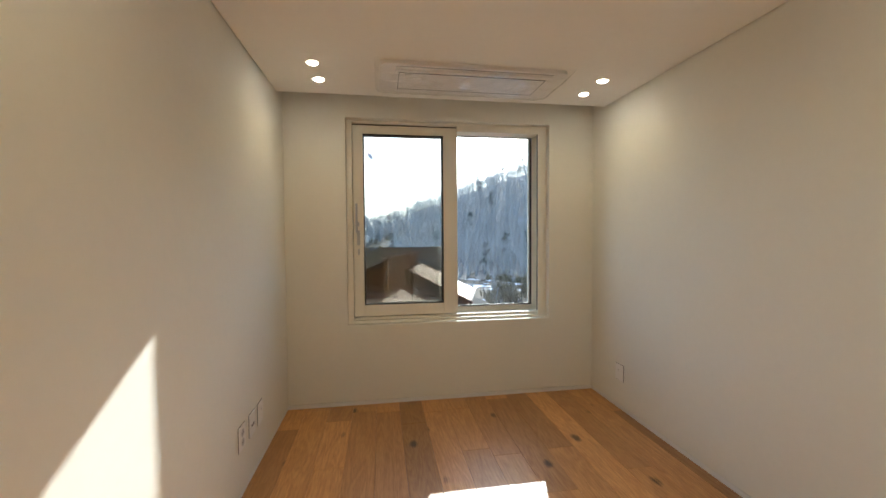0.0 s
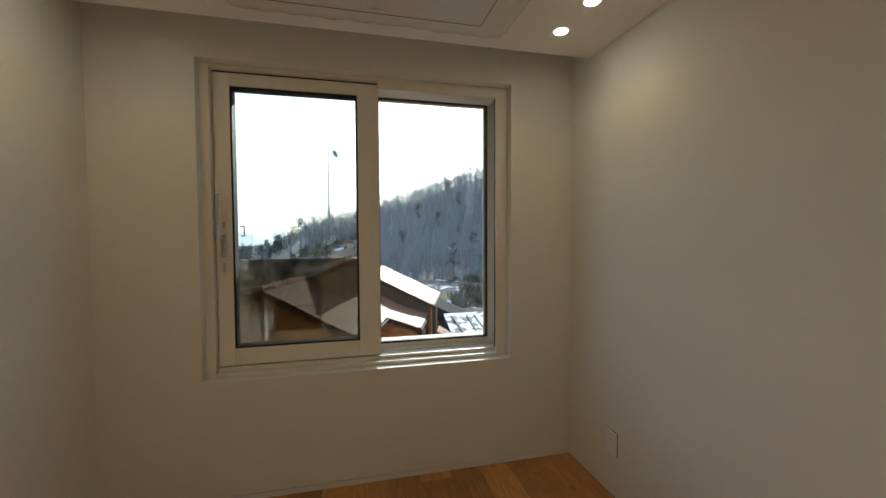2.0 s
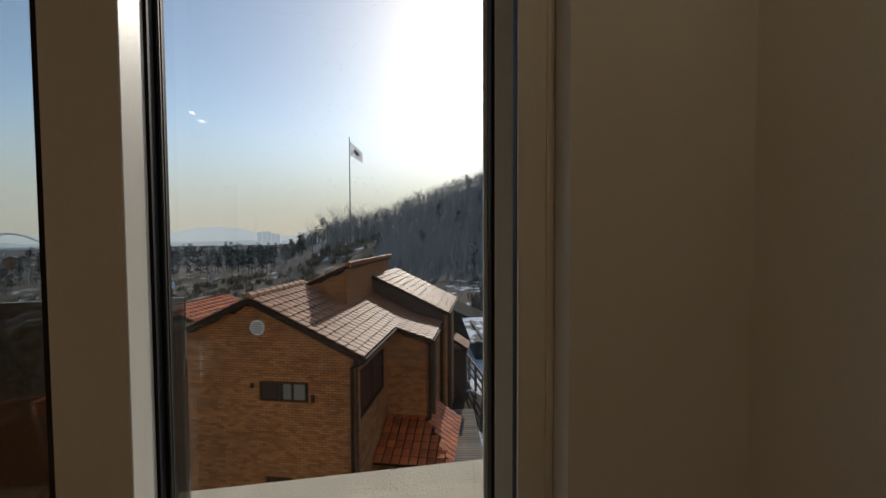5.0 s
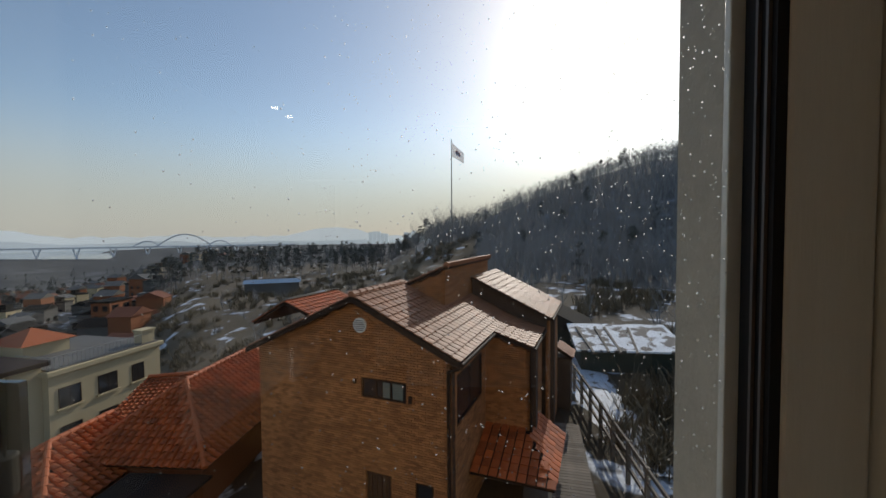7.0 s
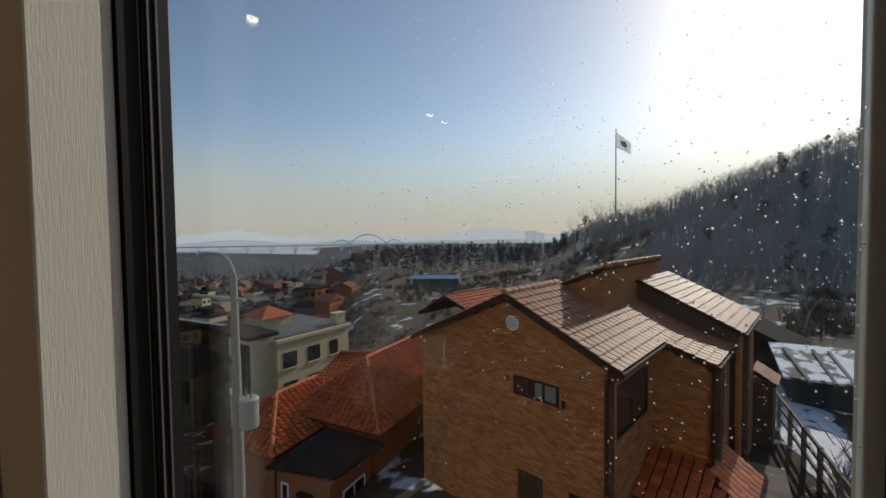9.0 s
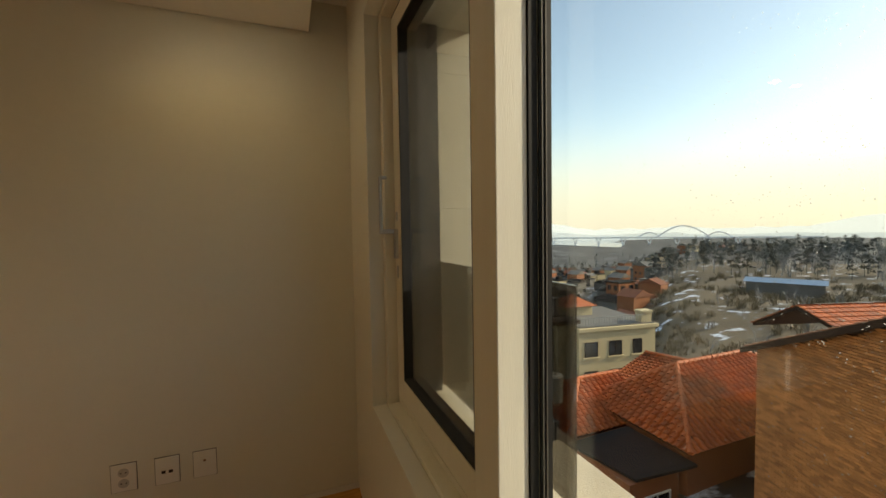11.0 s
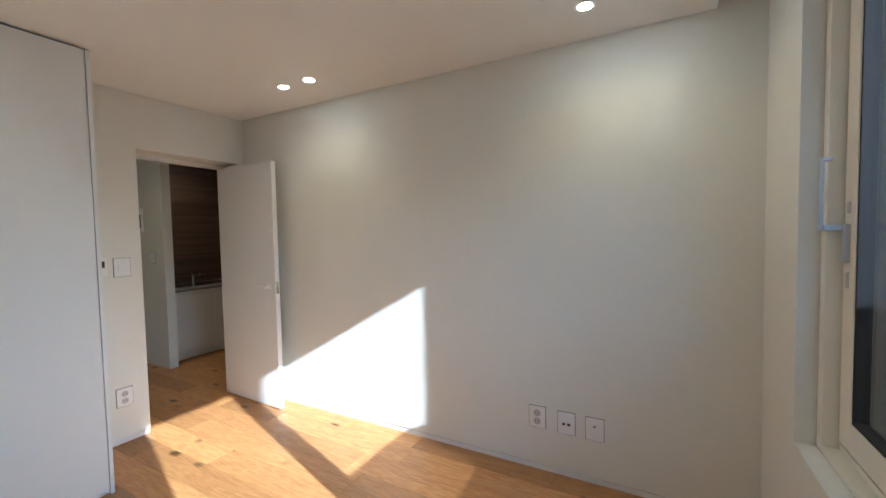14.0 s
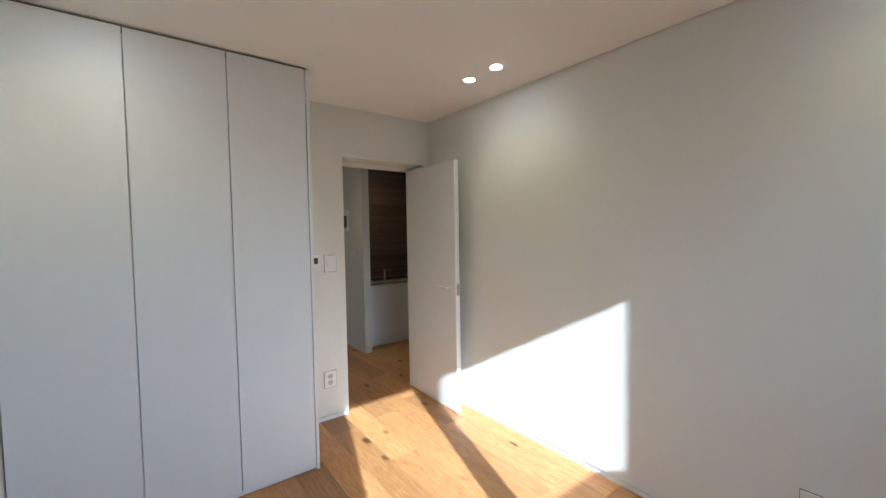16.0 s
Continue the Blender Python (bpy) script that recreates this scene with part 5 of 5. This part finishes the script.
# ---- flag, pole, deck, fence, shed ----
def flagpole():
    y = 118.0
    x, top = -4.15, 29.4
    base = ground_at(x, y)
    h = top - base
    f = thing("flagpole", pose(x, y, base), "tall flagpole with a hanging white flag on the hill", "flagpole")
    part("pole", rod(bmesh.new(), (0, 0, 0), (0, 0, h), 0.22, 0.12, 10), STEEL, f)
    part("finial", rod(bmesh.new(), (0, 0, h), (0, 0, h + 0.5), 0.2, 0.05, 10), STEEL, f)
    white = mat("white_flag_cloth", (0.75, 0.75, 0.76), 0.8, 0.05, 1)
    wnodes = white.node_tree.nodes
    thin, both = wnodes.new("ShaderNodeBsdfTranslucent"), wnodes.new("ShaderNodeMixShader")
    thin.inputs[0].default_value = (0.85, 0.85, 0.86, 1)
    both.inputs[0].default_value = 0.6
    white.node_tree.links.new(wnodes["Principled BSDF"].outputs[0], both.inputs[1])
    white.node_tree.links.new(thin.outputs[0], both.inputs[2])
    white.node_tree.links.new(both.outputs[0], wnodes["Material Output"].inputs[0])
    red = mat("red_cloth", (0.70, 0.30, 0.30), 0.8)
    blue = mat("blue_cloth", (0.34, 0.40, 0.62), 0.8)
    n = 12
    P = lambda s, t, d=0.0: (0.15 + 3.6 * s, 0.35 * math.sin(s * 7 + t * 2) - d, h - 0.6 - 4.2 * t - 3.4 * s * (1 - 0.35 * t))
    cloth = part("cloth", data_mesh("cloth", [P(i / n, j / n) for j in range(n + 1) for i in range(n + 1)],
                            [(j * (n + 1) + i, j * (n + 1) + i + 1, (j + 1) * (n + 1) + i + 1, (j + 1) * (n + 1) + i) for j in range(n) for i in range(n)]), white, f)
    for m, a0 in ((red, 0.0), (blue, math.pi)):
        pts = [P(0.5 + 0.22 * math.cos(a0 + math.pi * k / 10), 0.5 - 0.22 * math.sin(a0 + math.pi * k / 10), 0.05) for k in range(11)]
        part("emblem", data_mesh("emblem", pts, [tuple(range(11))]), m, cloth)


def utility_pole():
    x, y = -8.55, 7.35
    g = ground_at(x, y)
    p = thing("utility_pole", pose(x, y, g), "concrete utility pole with a street lamp and transformer drums", "utility pole")
    z = lambda v: v - g
    part("pole", rod(bmesh.new(), (0, 0, 0), (0, 0, z(0.35)), 0.17, 0.095, 18), CONCRETE, p)
    bm = bmesh.new()
    last = Vector((0, 0, z(0.3)))
    for k in range(1, 10):
        an = k / 9 * math.pi / 2
        nxt = Vector((-0.75 * (1 - math.cos(an)), 0.0, z(0.3) + 0.62 * math.sin(an)))
        rod(bm, last, nxt, 0.05, seg=10)
        last = nxt
    rod(bm, last, last + Vector((-0.35, 0, 0.02)), 0.05, seg=10)
    arm = part("lamp_arm", bm, STEEL, p)
    part("lamp_head", boxes((last + Vector((-0.72, -0.09, -0.03)), last + Vector((-0.3, 0.09, 0.06))), bevel=0.03), STEEL, arm)
    part("cross_arm", boxes((( -1.9, -0.05, z(-0.42)), (0.45, 0.05, z(-0.34)))), STEEL, p)
    for dx, dy in ((0.42, 0.05), (-0.55, 0.05)):
        bm = bmesh.new()
        rod(bm, (dx, dy, z(-4.05)), (dx, dy, z(-3.25)), 0.27, seg=24)
        rod(bm, (dx, dy, z(-3.25)), (dx, dy, z(-3.20)), 0.29, 0.24, 24)
        d = part("transformer", bm, STEEL, p, "grey steel transformer drum")
        for a in (0.10, -0.10):
            part("insulator", rod(bmesh.new(), (dx + a, dy, z(-3.2)), (dx + a * 1.3, dy, z(-2.95)), 0.035, 0.02, 8), CONCRETE, d)
    part("bracket", boxes(((-0.6, -0.06, z(-3.7)), (0.5, 0.06, z(-3.6)))), STEEL, p)


def cable(name, a, b, sag, r=0.012):
    a, b = Vector(a), Vector(b)
    bm = bmesh.new()
    q = a
    for k in range(1, 17):
        s = k / 16
        e = a.lerp(b, s) - Vector((0, 0, sag * 4 * s * (1 - s)))
        rod(bm, q, e, r, seg=5)
        q = e
    tagged(part(name, bm, DARK), "thin dark overhead cable hanging from the utility pole", "cable", "overhead cables")


def deck_and_fence():
    d = thing("wooden_deck", pose(4.55, 12.6, -6.15, 0, 0, -9), "weathered wooden plank deck beside the brick house", "deck")
    shape = mesh_of(boxes(((-1.0, -0.068, 0), (1.0, 0.068, 0.04)), bevel=0.006), "plank")
    for k in range(42):
        t = part("plank", shape, WOOD, d)
        t.location = (0.0, -3.2 + 0.148 * k, 0.1)
    part("joist", boxes(((-0.9, -3.2, 0), (-0.8, 3.0, 0.098)), ((0.8, -3.2, 0), (0.9, 3.0, 0.098))), WOOD, d)
    f = thing("wooden_fence", pose(6.55, 8.0, -6.2, 0, 0, -1.2), "weathered wooden post and rail fence along the path", "fence")
    for k in range(12):
        part("post", boxes(((-0.06, 1.4 * k - 0.06, -0.8), (0.06, 1.4 * k + 0.06, 1.25)), bevel=0.008), WOOD, f)
        if k < 11:
            for z in (0.35, 0.75, 1.12):
                part("rail", boxes(((-0.035, 1.4 * k + 0.062, z), (0.035, 1.4 * k + 1.338, z + 0.11)), bevel=0.006), WOOD, f)


def snow_drift():
    """An uneven bank of snow along the outside of the fence."""
    v, f, n, m = [], [], 46, 9
    for i in range(n + 1):
        y = 12.5 + 14.0 * i / n
        mid, half = 7.75 - 0.45 * step(19, 26, y), 0.55 + 0.75 * step(12.5, 19, y) + 0.35 * noise.noise((y * 0.6, 0.0, 8.0))
        for j in range(m + 1):
            s = -1 + 2 * j / m
            x = mid + half * s * (1 + 0.25 * noise.noise((y * 0.9, s, 2.0)))
            v.append((x, y, ground_at(x, y) + 0.13 * (1 - s * s) - 0.03 + 0.05 * noise.noise((x * 1.5, y * 1.5, 1.0))))
    f = [(i * (m + 1) + j, i * (m + 1) + j + 1, (i + 1) * (m + 1) + j + 1, (i + 1) * (m + 1) + j) for i in range(n) for j in range(m)]
    d = structure("ground_snow", data_mesh("ground_snow", v, f), SNOW, "uneven old snow lying along the fence", "snow")
    for p in d.data.polygons:
        p.use_smooth = True


def shed():
    s = thing("shed", pose(10.6, 23.2, -6.6, 0, 0, -6), "dark shed with a patchy snow-covered sheet roof", "shed")
    part("wall", boxes(((-2.6, -1.6, 0), (2.6, 1.6, 1.75))), SHEDWALL, s)
    bm = bmesh.new()
    prism(bm, [(-2.9, -1.9, 1.6), (2.9, -1.9, 1.7), (2.9, 2.4, 2.2), (-2.9, 2.4, 2.1)], (0, 0, 0.10))
    part("roof", bm, SNOWROOF, s)
    rng = random.Random(3)
    for k in range(4):
        x = rng.uniform(-2.4, 2.0)
        part("lath", boxes(((x, -1.8, 1.86), (x + 0.12, 1.9, 2.0))), WOOD, s).rotation_euler = (radians(8), 0, radians(rng.uniform(-8, 8)))
    t = thing("tarpaulin_hut", pose(7.6, 28.5, -6.4, 0, 0, -14), "low dark hut with a sloping sheet roof", "hut")
    part("wall", boxes(((-2.2, -2.0, -0.5), (2.2, 2.0, 1.6))), SHEDWALL, t)
    bm = bmesh.new()
    prism(bm, [(-2.6, -2.3, 1.5), (2.6, -2.3, 1.5), (0, -2.3, 2.7)], (0, 4.6, 0))
    part("roof", bm, ROOFGREY, t)


def far_things():
    blue = thing("long_hall", pose(-59, 116, ground_at(-59, 116) + 1.6, 0, 0, 24), "long low hall with a blue sheet roof", "hall")
    part("wall", boxes(((-7.5, -3, -8), (7.5, 3, 1.6))), GREYWALL, blue)
    bm = bmesh.new()
    prism(bm, [(-8, -3.5, 1.6), (-8, 3.5, 1.6), (-8, 0, 2.5)], (16, 0, 0))
    part("roof", bm, BLUEROOF, blue)
    block("orange_block", "orange brick block of flats with square windows", -111, 115, -18.6, (5.4, 9.2, max(8.0, -17.6 - ground_at(-111, 115))), 8, ORANGEWALL)
    block("grey_block", "grey concrete block of flats with a flat roof", -106, 126, -20.1, (9.8, 9.0, max(8.0, -19.1 - ground_at(-106, 126))), 8, GREYWALL)
    # brown tiled annex behind the gable
    a = thing("annex", pose(-5.0, 17.6, -7.9, 0, 0, -17.5), "low annex with a clay tile roof behind the gable", "house")
    part("wall", boxes(((-1.8, -2.0, 0), (1.8, 2.0, 4.9))), MORTAR, a)
    tiled_roof(a, [(1.9, -1.8, 5.6), (1.9, 1.8, 5.6), (-0.6, 1.8, 6.5), (-0.6, -1.8, 6.5)], 0.262, 0.27, FLAT, CLAY)
    tiled_roof(a, [(-2.4, 1.8, 5.5), (-2.4, -1.8, 5.5), (-0.6, -1.8, 6.5), (-0.6, 1.8, 6.5)], 0.262, 0.27, FLAT, CLAY)
    structure("water", boxes(((-3600, 1180, -73), (900, 2690, -69.6))), WATER, "wide pale river in the valley", "water")
    # distance haze painted as a pale glow on the far hills and towers
    haze = glow("haze_glow", (0.50, 0.55, 0.58), 0.66)
    haze2 = glow("haze_glow_pale", (0.56, 0.60, 0.62), 0.85)
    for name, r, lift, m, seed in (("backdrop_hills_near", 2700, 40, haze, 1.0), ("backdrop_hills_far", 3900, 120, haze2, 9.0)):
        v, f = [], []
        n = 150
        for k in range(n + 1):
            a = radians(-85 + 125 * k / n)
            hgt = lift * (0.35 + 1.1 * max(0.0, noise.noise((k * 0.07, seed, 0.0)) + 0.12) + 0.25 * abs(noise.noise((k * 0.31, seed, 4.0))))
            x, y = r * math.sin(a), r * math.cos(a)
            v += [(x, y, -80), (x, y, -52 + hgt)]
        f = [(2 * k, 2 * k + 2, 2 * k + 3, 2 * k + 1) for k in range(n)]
        structure(name, data_mesh(name, v, f), m, "flat backdrop hills beyond the river, glowing pale in place of haze", "hills")
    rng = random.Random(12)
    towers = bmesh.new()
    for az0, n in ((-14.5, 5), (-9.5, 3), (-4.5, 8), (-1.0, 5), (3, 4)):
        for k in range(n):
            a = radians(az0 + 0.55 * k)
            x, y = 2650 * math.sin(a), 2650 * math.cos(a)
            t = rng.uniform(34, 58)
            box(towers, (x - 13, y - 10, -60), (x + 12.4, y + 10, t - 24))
    # the towers get the same glow, painted haze and not lit windows
    structure("backdrop_towers", towers, haze, "tower blocks beyond the river, glowing pale in place of haze", "towers")
    br = thing("arch_bridge", pose(-1130, 1480, -62, 0, 0, 38), "long pale river bridge with a white steel arch", "bridge")
    pale = mat("pale_bridge_steel", (0.62, 0.66, 0.70), 0.6, 0.04, 0.01)
    part("deck", boxes(((-900, -8, 22), (420, 8, 27))), pale, br)
    for x0, span, rise in ((0, 92, 46), (-120, 42, 20), (120, 42, 20)):
        bm = bmesh.new()
        pts = [Vector((x0 - span + 2 * span * k / 24, 0, 26 + rise * math.sin(math.pi * k / 24))) for k in range(25)]
        for p, q in zip(pts, pts[1:]):
            rod(bm, p, q, 2.4, seg=6)
        part("arch", bm, pale, br)
    for k in range(12):
        x = -820 + 100 * k
        bm = bmesh.new()
        rod(bm, (x, 0, -10), (x - 9, 0, 22), 2.4, seg=6)
        rod(bm, (x, 0, -10), (x + 9, 0, 22), 2.4, seg=6)
        part("pier", bm, pale, br)


land()
brick_house()
orange_house()
cream_building()
village()
flagpole()
utility_pole()
cable("overhead_cable", (-10.3, 7.35, -0.30), (-22, 5.0, -0.6), 0.5)
cable("overhead_cable", (-8.9, 7.35, -0.30), (-26, 22, -3.0), 0.8)
deck_and_fence()
snow_drift()
shed()
far_things()
all_trees()
